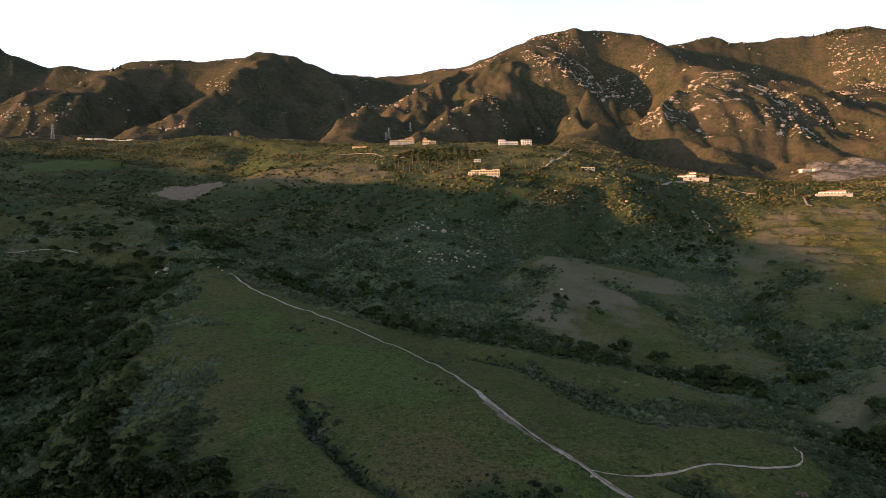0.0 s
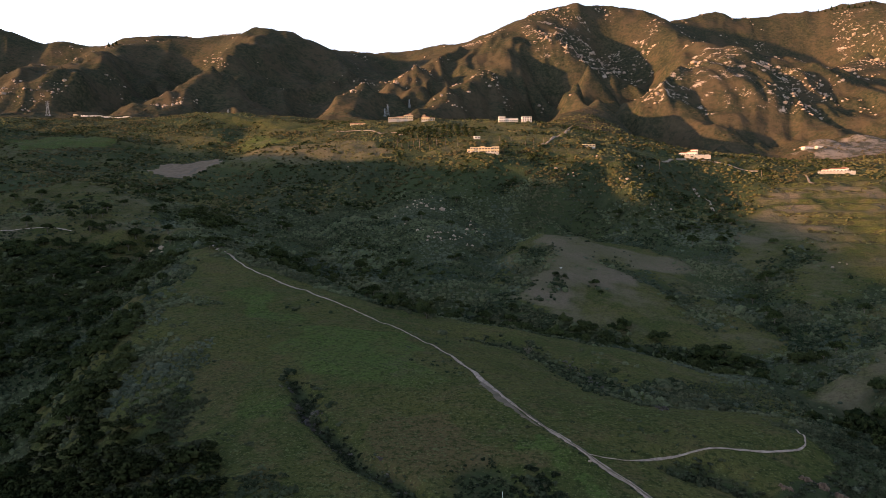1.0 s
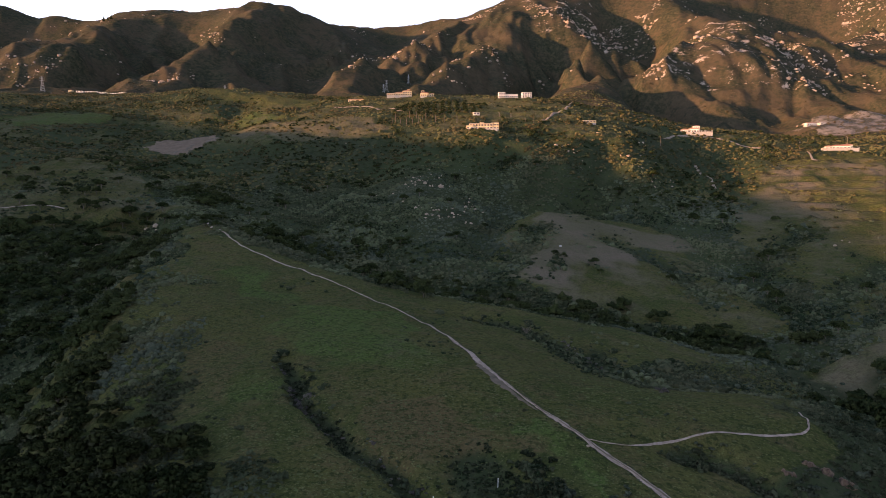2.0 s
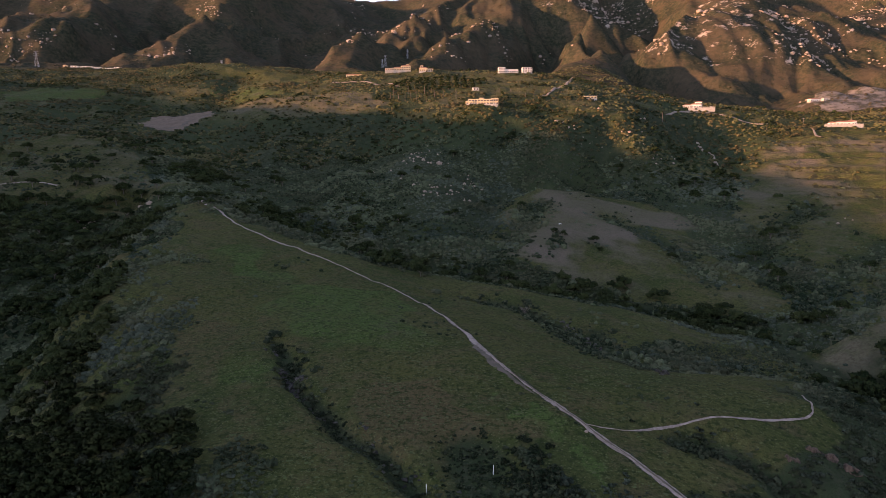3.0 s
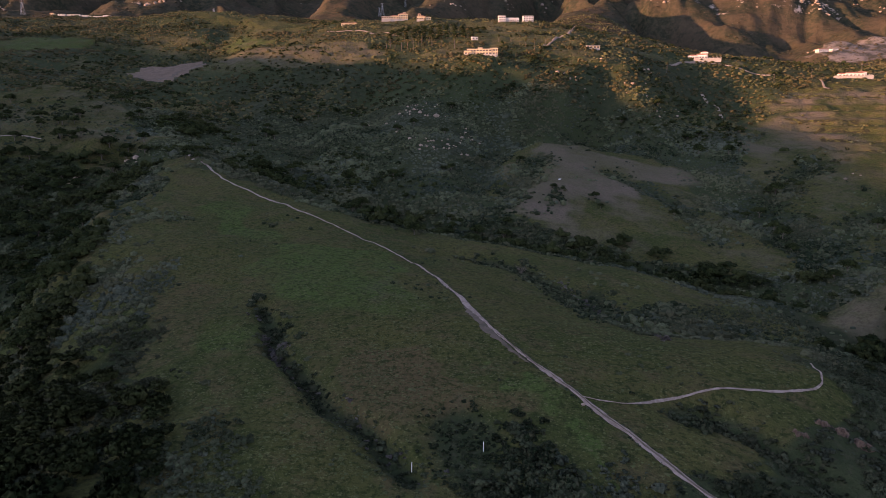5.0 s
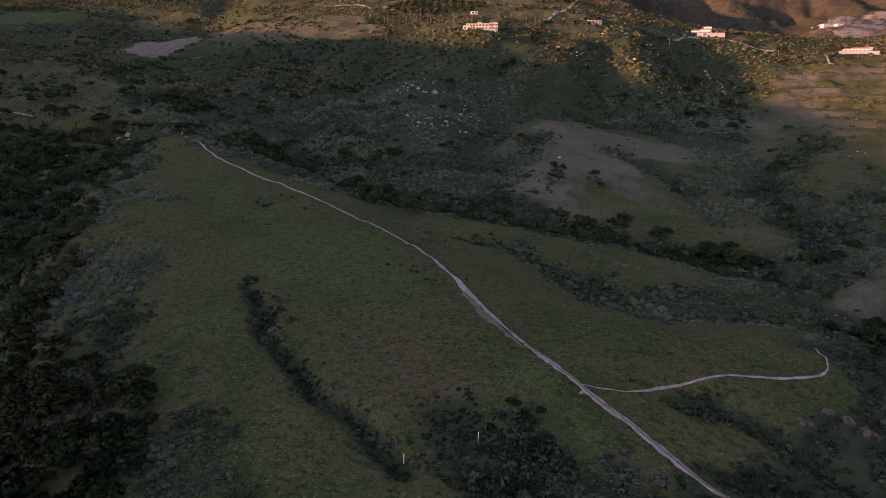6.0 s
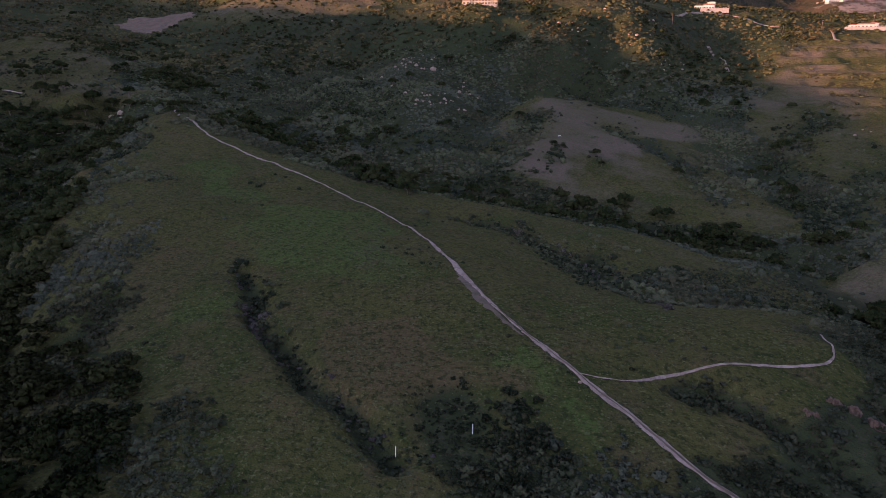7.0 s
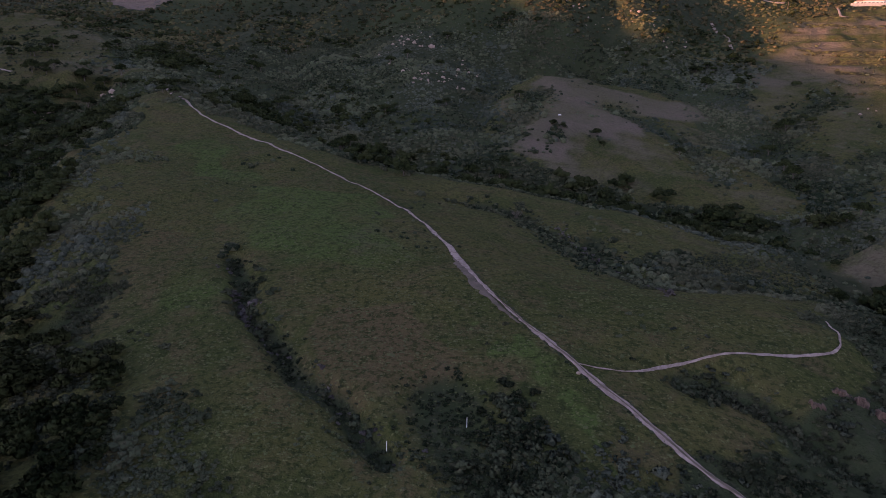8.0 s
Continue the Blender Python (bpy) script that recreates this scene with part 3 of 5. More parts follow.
lie("ravine_c", (-407.8, 2126.8, 357.7), (-346.9, 2331, 432.9), (-283.3, 2673.7, 554.4), (-252.6, 3147.2, 712.3), (-246.6, 3656.7, 865.8))
lie("spur_bb", (-561.7, 3150.4, 806.3), (-460.3, 2930.3, 687.9), (-368.3, 2710.3, 572.6))
lie("spur_c", (-321.3, 2041.8, 400), (-246.4, 2151.5, 448.8), (-171.1, 2384.6, 526.3), (-33.7, 2821.9, 677), (230.2, 3552, 966.2))
lie("ravine_cd", (-162.4, 2018.4, 346.4), (-93.8, 2236.9, 418.3), (36.6, 2673.8, 559))
lie("spur_d", (-74.1, 1968.1, 349.6), (11, 2151.2, 441.5), (180.5, 2457.7, 557), (360.8, 2896.5, 754.3), (511.2, 3410.7, 1051.5))
lie("ravine_de", (193.2, 1945.9, 334.9), (276.6, 2214.9, 407.3), (459.3, 2674.6, 581.8))
lie("spur_e", (332.3, 1931.6, 337.9), (399.9, 2165.8, 447.7), (553.3, 2531.2, 601.6), (625.3, 3043, 827.5), (678.2, 3375.1, 1064))
lie("ravine_ef", (553.7, 2345.4, 431.2), (769.2, 2600.5, 519.1), (800.4, 2967, 708.2), (786.4, 3225.1, 886.5))
lie("spur_f", (621.7, 2230.2, 432.4), (799.4, 2363.2, 534.3), (1096.3, 2787.5, 726.2), (1162.3, 2639.4, 660.1), (1210.9, 2461.3, 557.7), (1304.1, 2361.4, 477.8), (1383.2, 2196.6, 397))
lie("spur_ff", (1096.3, 2787.5, 726.2), (1066.1, 3079.4, 836.6), (1097.2, 3336.7, 990.8))
lie("ravine_f", (1351.4, 3260.8, 876.2), (1682.5, 3307.4, 795.4), (2005.9, 3422.6, 725), (2217.9, 3307.7, 599))
lie("spur_g", (2252.9, 3369.9, 908.9), (1886.7, 3086.7, 734), (1834, 3085.8, 707.6), (2703.1, 3665.7, 1137.2))
lie("foot_h", (343.8, 1859.7, 327.9), (468.3, 1983.3, 375.4), (629.9, 2129.1, 426.8), (921.2, 2128.6, 410.4), (1191.8, 2091.5, 377.8), (1378.7, 2054.7, 354.9), (1698.7, 2054.7, 354.9))
lie("foot_spurs", (921.2, 2128.6, 410.4), (796.2, 1945.6, 323.2), (726.6, 1726.3, 228.4))
lie("foot_spur_b", (1153.6, 2055.1, 369), (1137.7, 1909.1, 310.3), (1096.5, 1787.4, 260))
lie("foot_ravine", (593.5, 2127.1, 365), (666.8, 2017.2, 311.9), (701.9, 1857.3, 256.3), (658, 1605.2, 199.5))
lie("foot_k", (385.8, 1910.5, 351.2), (393.6, 1728.7, 300.9), (424.1, 1566.9, 249.9), (446.4, 1385.1, 198.3))
lie("foot_ravine_b", (531.4, 1454.9, 191.1), (614.3, 1504.8, 188.8), (837.1, 1756.6, 238.7), (976.1, 1945, 306.6))
lie("beyond", (-3500, 3600, 600), (-2400, 4200, 650), (0, 4700, 700), (1800, 4600, 800), (3400, 3700, 800))
# added ridge out of view, its heights set to shade the valley and foreground
lie("west_ridge", (-840, -800, 160), (-840, -400, 160), (-840, -100, 160), (-840, 60, 164), (-840, 130, 171), (-840, 190, 186), (-840, 250, 198), (-840, 310, 206), (-840, 370, 207), (-840, 400, 214), (-840, 430, 226), (-840, 460, 236), (-840, 490, 230), (-840, 550, 230), (-840, 610, 230), (-840, 640, 234), (-840, 670, 220), (-840, 730, 222), (-840, 790, 214), (-840, 850, 202), (-840, 900, 188), (-840, 980, 172))
lie("west_back", (-1050, 290, 95), (-1010, 400, 90), (-1080, 140, 110))
lie("west_slope", (-620, 555, 85), (-560, 590, 82))
# farther unseen ridge, added to throw shade over the western meadow and field
lie("north_west", (-1250, 463, 238), (-1300, 780, 265), (-1350, 1100, 290))
lie("west_foot", (-420, 100, 10), (-450, 400, 45), (-500, -200, 10), (-1500, 200, 120), (-1500, 1200, 180), (-1700, -400, 100), (-2500, 500, 150), (-2600, 2000, 300))
lie("south", (0, -700, -40), (-600, -1500, -50), (800, -1000, -50), (0, -2500, -60), (2500, -2500, -60), (-2500, -2500, -40), (0, -5000, -60), (5000, -5000, -60), (-5000, -5000, -40))
lie("east", (500, 100, -30), (700, 400, 20), (1000, 0, -20), (900, 800, 110), (1700, 1000, 120), (2500, 0, 0), (2600, 1800, 300), (5000, 0, 0), (5000, 5000, 700), (-5000, 0, 200), (-5000, 5000, 700))
PLAN = np.array(PLAN)
PLAN = PLAN[np.unique(np.round(PLAN[:, :2] / 3), axis=0, return_index=True)[1]]
SPAN = np.hypot(PLAN[:, None, 0] - PLAN[None, :, 0], PLAN[:, None, 1] - PLAN[None, :, 1])
FLAT = np.c_[np.ones(len(PLAN)), PLAN[:, :2] / 1000]
EASE = 2.0 + 0.0012 * np.hypot(PLAN[:, 0], PLAN[:, 1])
WEIGHTS = np.linalg.solve(np.block([[-SPAN + np.diag(EASE), FLAT], [FLAT.T, np.zeros((3, 3))]]), np.r_[PLAN[:, 2], np.zeros(3)])


def smooth_height(x, y):
    out = np.empty(x.shape)
    for k in range(0, len(x), 4000):
        a, b = x[k:k + 4000], y[k:k + 4000]
        r = np.hypot(a[:, None] - PLAN[None, :, 0], b[:, None] - PLAN[None, :, 1])
        out[k:k + 4000] = -r @ WEIGHTS[:-3] + WEIGHTS[-3] + WEIGHTS[-2] * a / 1000 + WEIGHTS[-1] * b / 1000
    return out


def gullied(x, y):
    """How deep running water has cut the land, and how near the bed of a gully is (0 to 1)."""
    cut, bed = np.zeros(x.shape), np.zeros(x.shape)
    wx, wy = x + 2.5 * grain(x, y, 14, 31), y + 2.5 * grain(x, y, 14, 32)
    for line, depth, wide in GULLIES:
        line = np.array(line)
        box = (x > line[:, 0].min() - 4 * wide) & (x < line[:, 0].max() + 4 * wide) & (y > line[:, 1].min() - 4 * wide) & (y < line[:, 1].max() + 4 * wide)
        if not box.any():
            continue
        near, px, py = np.full(box.sum(), 1e9), wx[box], wy[box]
        for (a, b), (c, d) in zip(line, line[1:]):
            k = np.clip(((px - a) * (c - a) + (py - b) * (d - b)) / max((c - a) ** 2 + (d - b) ** 2, 1e-9), 0, 1)
            near = np.minimum(near, np.hypot(px - a - k * (c - a), py - b - k * (d - b)))
        cut[box] += depth * np.exp(-(near / wide) ** 2)
        bed[box] = np.maximum(bed[box], np.exp(-(near / wide) ** 2))
    return cut, bed


def height(x, y):
    """The ground's height at places of the plan (arrays)."""
    x, y = np.atleast_1d(np.asarray(x, float)), np.atleast_1d(np.asarray(y, float))
    d = np.hypot(x, y)
    far, mid, near = ramp(d, 1750, 2300), ramp(d, 420, 900), 1 - ramp(d, 250, 600)
    z = smooth_height(x, y) - gullied(x, y)[0]
    folds = 1 - np.abs(fractal(x + 60 * grain(x, y, 300, 2), y * 0.38, 190, 4, 3)) * 1.6
    z = z + far * (1 - 0.65 * ramp(d, 2900, 3300)) * (34 * (folds - 0.30) + 11 * fractal(x, y, 130, 4, 9) + 5 * fractal(x, y * 0.7, 46, 3, 19))
    z = z + (1 - far) * mid * (3.5 * fractal(x, y, 90, 3, 5) + 2.0 * fractal(x, y, 24, 3, 8))
    steps = inside(x, y, TERRACES, 14)
    level = z / 7.0 + 0.15 * fractal(x, y, 70, 2, 21)
    z = z + 0.55 * steps * 7.0 * (np.floor(level) + ramp(level % 1.0, 0.55, 0.95) - level)
    return z + (1 - mid) * (1.3 * fractal(x, y, 45, 3, 12) + 0.30 * fractal(x, y, 8, 3, 15))


# ---------------------------------------------------------------- the ground, one sheet to the horizon


def mesh_from(name, verts, faces, material, smooth=False):
    """A mesh from arrays: places, and faces of one size."""
    verts, faces = np.asarray(verts, np.float32), np.asarray(faces, np.int32)
    me = bpy.data.meshes.new(name)
    me.vertices.add(len(verts))
    me.vertices.foreach_set("co", verts.ravel())
    n = faces.shape[1]
    me.loops.add(faces.size)
    me.loops.foreach_set("vertex_index", faces.ravel())
    me.polygons.add(len(faces))
    me.polygons.foreach_set("loop_start", np.arange(0, faces.size, n, dtype=np.int32))
    me.polygons.foreach_set("use_smooth", np.full(len(faces), smooth))
    me.materials.append(material)
    me.update(calc_edges=True)
    return me


def paint(me, name, values):
    """A point attribute: one number, or three, for each vertex."""
    values = np.asarray(values, np.float32)
    if values.ndim == 1:
        me.attributes.new(name, "FLOAT", "POINT").data.foreach_set("value", values)
    else:
        rgba = np.c_[values, np.ones(len(values), np.float32)]
        me.attributes.new(name, "FLOAT_COLOR", "POINT").data.foreach_set("color", rgba.ravel().astype(np.float32))


def cover_of(x, y):
    """Grass, straw, bare earth and crag at places of the plan."""
    d = np.hypot(x, y)
    grass = np.zeros(x.shape)
    for outline, soft, much in ((RIDGE_GRASS, 9, 1), (DOME_GREEN, 9, 1), (KNOLL_GRASS, 25, 0.9), (WEST_MEADOW, 20, 1), (RIM_MEADOW, 25, 1),
                                (BANK_GREEN, 8, 0.85), (LOW_MEADOW, 20, 1), (HOUSE_LAWN, 10, 1), (RIGHT_STRAW, 14, 1), (TERRACES, 14, 1), (OPEN_SLOPE, 30, 0.75)):
        grass = np.maximum(grass, much * inside(x, y, outline, soft))
    grass = grass * (1 - 0.8 * inside(x, y, DOME_BRUSH, 8))
    upper = ramp(smooth_height(x, y), 95, 135) * ramp(d, 700, 820) * (1 - ramp(d, 1350, 1500))
    glades = upper * ramp(fractal(x, y, 60, 4, 83), -0.15, 0.35)
    grass = np.maximum(grass, 0.8 * glades)
    dry = (0.78 + 0.2 * fractal(x, y, 40, 4, 76)) * inside(x, y, DOME_STRAW, 24)
    dry = np.maximum(dry, (0.34 + 0.40 * fractal(x, y, 60, 4, 77)) * inside(x, y, RIGHT_STRAW, 22))
    dry = np.maximum(dry, (0.42 + 0.5 * fractal(x, y, 40, 3, 75)) * inside(x, y, TERRACES, 18))
    dry = np.maximum(dry, (0.30 + 0.3 * fractal(x, y, 30, 4, 79)) * np.maximum(inside(x, y, DOME_GREEN, 9), inside(x, y, KNOLL_GRASS, 25)))
    grass = np.maximum(grass, inside(x, y, DOME_STRAW, 8))
    dry = np.maximum(dry, (0.02 + 0.22 * fractal(x, y, 38, 4, 78)) * inside(x, y, RIDGE_GRASS, 9))
    dry = np.maximum(dry, np.maximum(0.6 * inside(x, y, OPEN_SLOPE, 30), 0.42 * glades))
    bed = gullied(x, y)[1]
    grass, dry = grass * (1 - 0.75 * bed), dry * (1 - 0.8 * bed)
    bare = np.maximum(np.maximum(inside(x, y, TILLED_FIELD, 8), inside(x, y, QUARRY, 20)), 0.40 * inside(x, y, RAW_EDGE, 2))
    crag = np.zeros(x.shape)
    for outline, much in ((PEAK_CRAGS, 0.62), (NOSE_CRAGS, 0.66), (EAST_CRAGS, 0.60), (WEST_CRAGS, 0.55), (MID_CRAGS, 0.42), (FAR_WEST_CRAGS, 0.50)):
        crag = np.maximum(crag, much * inside(x, y, outline, 120))
    crag = np.maximum(crag, 0.20 * ramp(d, 2000, 2600))
    for outline, much in ((STONY_SLOPE, 0.42), (SCAR_STONES, 0.6), (KNOLL_STONES, 0.42), (NOSE_SLOPE, 0.30)):
        crag = np.maximum(crag, much * inside(x, y, outline, 12))
    return grass, dry, bare, crag, bed


SURVEY = {}                               # the lie and cover of the ground sheet, ring by ring


def sward_of(x, y):
    """Lush green, tan and chalky ground at places of the plan."""
    lush = np.maximum(np.maximum(0.8 * inside(x, y, LUSH, 16), 0.55 * inside(x, y, LUSH_LEE, 9)), 0.9 * inside(x, y, LUSH_VERGE, 5))
    lush = np.maximum(lush, np.maximum(0.35 * inside(x, y, BANK_GREEN, 8), 0.7 * np.maximum(inside(x, y, WEST_MEADOW, 20), inside(x, y, LOW_MEADOW, 20))))
    tan = np.maximum(0.85 * inside(x, y, TAN_PATCH, 9), 0.65 * inside(x, y, TAN_STRIP, 7))
    tan = np.maximum(tan, 0.5 * inside(x, y, KNOLL_GRASS, 25))
    return lush, tan, inside(x, y, QUARRY, 20)


def build_ground():
    front = np.linspace(-41, 41, 510)
    sides = np.linspace(41, 319, 90)[1:-1]
    turn = np.radians(np.r_[front, sides])
    rings = np.r_[0.5, np.linspace(20, 95, 10), 100 * (49.6 ** np.linspace(0, 1, 530))]
    x, y = (rings[:, None] * np.sin(turn)[None]).ravel(), (rings[:, None] * np.cos(turn)[None]).ravel()
    n, m = len(turn), len(rings)
    i, j = np.meshgrid(np.arange(m - 1), np.arange(n), indexing="ij")
    k = (j + 1) % n
    faces = np.stack([i * n + j, (i + 1) * n + j, (i + 1) * n + k, i * n + k], -1).reshape(-1, 4)[:, ::-1]
    z = height(x, y)
    me = mesh_from("ground", np.c_[x, y, z], faces, GROUND, True)
    grass, dry, bare, crag, bed = cover_of(x, y)
    level = smooth_height(x, y) / 7.0 + 0.15 * fractal(x, y, 70, 2, 21)
    riser = inside(x, y, TERRACES, 14) * ramp(level % 1.0, 0.62, 0.70) * (1 - ramp(level % 1.0, 0.86, 0.94)) * ramp(fractal(x * 0.5, y, 60, 3, 25), -0.5, -0.1)
    paint(me, "cover", np.c_[grass, np.clip(dry, 0, 1), bare])
    paint(me, "rocks", np.c_[crag, riser, ramp(np.hypot(x, y) + np.clip(x, 0, 700), 1650, 1950)])
    paint(me, "sward", np.stack(sward_of(x, y), 1))
    SURVEY.update(rings=rings, turn=np.r_[turn, turn[0] + 2 * math.pi])
    for name, values in (("z", z), ("grass", grass), ("dry", dry), ("bare", bare), ("crag", crag), ("bed", bed)):
        SURVEY[name] = values.reshape(m, n)
    return tagged(new("ground", me), "grassy hills, scrub canyons and rocky mountains in evening light", "ground", kind="structure")


build_ground()


def surveyed(x, y, *names):
    """What the ground sheet has at places of the plan, between its own points."""
    x, y = np.atleast_1d(np.asarray(x, float)), np.atleast_1d(np.asarray(y, float))
    r, a = np.hypot(x, y), np.arctan2(x, y)
    rings, turn = SURVEY["rings"], SURVEY["turn"]
    a = np.where(a < turn[0], a + 2 * math.pi, a)
    i = np.clip(np.searchsorted(rings, r) - 1, 0, len(rings) - 2)
    j = np.clip(np.searchsorted(turn, a) - 1, 0, len(turn) - 2)
    u = np.clip((r - rings[i]) / (rings[i + 1] - rings[i]), 0, 1)
    v = np.clip((a - turn[j]) / (turn[j + 1] - turn[j]), 0, 1)
    k = (j + 1) % (len(turn) - 1)
    found = []
    for name in names:
        q = SURVEY[name]
        found.append((q[i, j] * (1 - v) + q[i, k] * v) * (1 - u) + (q[i + 1, j] * (1 - v) + q[i + 1, k] * v) * u)
    return found[0] if len(names) == 1 else found


def ground_at(x, y):
    return surveyed(x, y, "z")


# ---------------------------------------------------------------- scrub that covers the slopes
RNG = np.random.default_rng(7)


def bush_shape(pieces, rng, squat=0.8, leaf=2.1, askew=0.38):
    """The leaf clumps of one bush about 2 m across: triangles that face outwards, each a little askew."""
    k = np.arange(pieces) + 0.5
    up = 1 - k / pieces * 1.15
    turn = k * 2.39996 + rng.uniform(0, 6)
    flat = np.sqrt(np.clip(1 - up * up, 0, 1))
    out = np.c_[flat * np.cos(turn), flat * np.sin(turn), up]
    lumps = 1 + 0.25 * np.sin(3 * turn + rng.uniform(0, 6)) * flat + rng.uniform(-0.14, 0.14, pieces)
    mid = out * lumps[:, None] * (1, 1, squat)
    facing = out + rng.normal(0, askew, (pieces, 3))
    facing /= np.linalg.norm(facing, axis=1)[:, None]
    side = np.cross(facing, rng.normal(0, 1, (pieces, 3)))
    side /= np.linalg.norm(side, axis=1)[:, None]
    other = np.cross(facing, side)
    size = leaf / np.sqrt(pieces) * rng.uniform(0.75, 1.3, pieces)[:, None]
    return np.stack([mid + side * size, mid + (-0.5 * side + 0.87 * other) * size, mid + (-0.5 * side - 0.87 * other) * size], 1)


def mound_shape(sides, sprigs, rng, squat=0.8, leaf=0.34):
    """A rounded bush about 2 m across: an uneven leafy mound, with sprigs that break its outline. Corners and their soft normals."""
    a = np.arange(sides) / sides * 2 * math.pi + rng.uniform(0, 6)
    turn = math.pi / sides
    low = np.c_[np.cos(a), np.sin(a), np.full(sides, -0.18)] * (0.92 * rng.uniform(0.78, 1.15, sides))[:, None]
    mid = np.c_[0.82 * np.cos(a + turn), 0.82 * np.sin(a + turn), np.full(sides, 0.62)] * rng.uniform(0.76, 1.18, sides)[:, None]
    top = np.array((rng.uniform(-0.15, 0.15), rng.uniform(-0.15, 0.15), rng.uniform(0.88, 1.08)))
    tris = []
    for k in range(sides):
        n = (k + 1) % sides
        tris += [(low[k], low[n], mid[k]), (low[n], mid[n], mid[k]), (mid[k], mid[n], top)]
    tris = np.array(tris) * (1, 1, squat)
    soft = tris - np.array((0, 0, 0.1)) + rng.normal(0, 0.38, (len(tris), 1, 3))
    if sprigs:
        at = rng.integers(0, len(tris), sprigs)
        w = rng.dirichlet((1, 1, 1), sprigs)[:, :, None]
        mids = (tris[at] * w).sum(1)
        out = mids + np.array((0, 0, 0.35)) + rng.normal(0, 0.35, (sprigs, 3))
        out /= np.linalg.norm(out, axis=1)[:, None]
        side = np.cross(out, rng.normal(0, 1, (sprigs, 3)))
        side /= np.linalg.norm(side, axis=1)[:, None]
        size = leaf * rng.uniform(0.6, 1.3, sprigs)[:, None]
        tris = np.concatenate([tris, np.stack([mids - side * size * 0.55, mids + side * size * 0.55, mids + out * size], 1)])
        soft = np.concatenate([soft, np.repeat((out + rng.normal(0, 0.3, (sprigs, 3)))[:, None], 3, 1)])
    soft = soft / np.linalg.norm(soft, axis=2)[:, :, None]
    return np.concatenate([tris, soft], 2)


def crown_shape(lobes, sides, sprigs, rng):
    """A crown about 2 m across: rounded leafy masses with dark gaps between them."""
    tris = []
    full = 1.1 if lobes < 6 else 0.95 if lobes < 10 else 0.75
    for k in range(lobes):
        a, r = k * 2.4 + rng.uniform(-0.3, 0.3), 0.70 * math.sqrt((k + 0.2) / lobes)
        lobe = mound_shape(sides, sprigs, rng, 0.85, 0.42)
        lobe[..., :3] *= rng.uniform(0.36, 0.56) * full
        lobe[..., :3] += np.array((r * math.cos(a), r * math.sin(a), 0.75 * (1 - r * r) * rng.uniform(0.3, 1.0) - 0.25))
        tris.append(lobe)
    return np.concatenate(tris)


def scatter(name, x, y, size, sides, sprigs, material, label, tall=1.0, tone=None, lift=0.0, category="scrub", lobes=0):
    """Thousands of bushes as one body of scrub; with lobes, crowns of that many leaf masses."""
    shapes = [crown_shape(lobes, sides, sprigs, RNG) if lobes else mound_shape(sides, sprigs, RNG) for _ in range(14)]
    z = ground_at(x, y) + lift * size
    pick = RNG.integers(0, 14, len(x))
    spin = RNG.uniform(0, 6.283, len(x))
    tall = tall * RNG.uniform(0.65, 1.3, len(x))
    wide = RNG.uniform(0.8, 1.25, len(x))[:, None, None]
    tris = np.stack(shapes)[pick]
    pieces = tris.shape[1]
    c, s = np.cos(spin)[:, None, None], np.sin(spin)[:, None, None]
    half = (size * 0.5)[:, None, None]
    px, py = tris[..., 0] * c * wide - tris[..., 1] * s, tris[..., 0] * s * wide + tris[..., 1] * c
    verts = np.stack([px * half + x[:, None, None], py * half + y[:, None, None], tris[..., 2] * half * tall[:, None, None] + z[:, None, None]], -1)
    me = mesh_from(name, verts.reshape(-1, 3), np.arange(verts.size // 3).reshape(-1, 3), material, bool(lobes))
    if lobes and pieces * len(x) < 420000 and x.size and np.hypot(x, y).min() < 250:          # bushes that stand near are shaded softly
        soft = np.stack([tris[..., 3] * c - tris[..., 4] * s, tris[..., 3] * s + tris[..., 4] * c, tris[..., 5]], -1)
        me.normals_split_custom_set_from_vertices(soft.reshape(-1, 3))
    tone = RNG.uniform(0, 1, len(x)) if tone is None else tone
    paint(me, "tone", np.repeat(tone, pieces * 3))
    return tagged(new(name, me), label, category, kind="stuff")


def spread(count, near, far, power=1.0, half_angle=38.0):
    """Places strewn over the fan of land ahead; power 2 is even over the ground, less favours what is near."""
    turn = np.radians(RNG.uniform(-half_angle, half_angle, count))
    r = (near ** power + (far ** power - near ** power) * RNG.uniform(0, 1, count)) ** (1 / power)
    return r * np.sin(turn), r * np.cos(turn)


def off_trail(x, y):
    """Metres to the nearest trodden trail."""
    near = np.full(x.shape, 1e9)
    for line in (MAIN_TRAIL, SIDE_TRAIL):
        for (a, b), (c, d) in zip(line, line[1:]):
            k = np.clip(((x - a) * (c - a) + (y - b) * (d - b)) / max((c - a) ** 2 + (d - b) ** 2, 1e-9), 0, 1)
            near = np.minimum(near, np.hypot(x - a - k * (c - a), y - b - k * (d - b)))
    return near


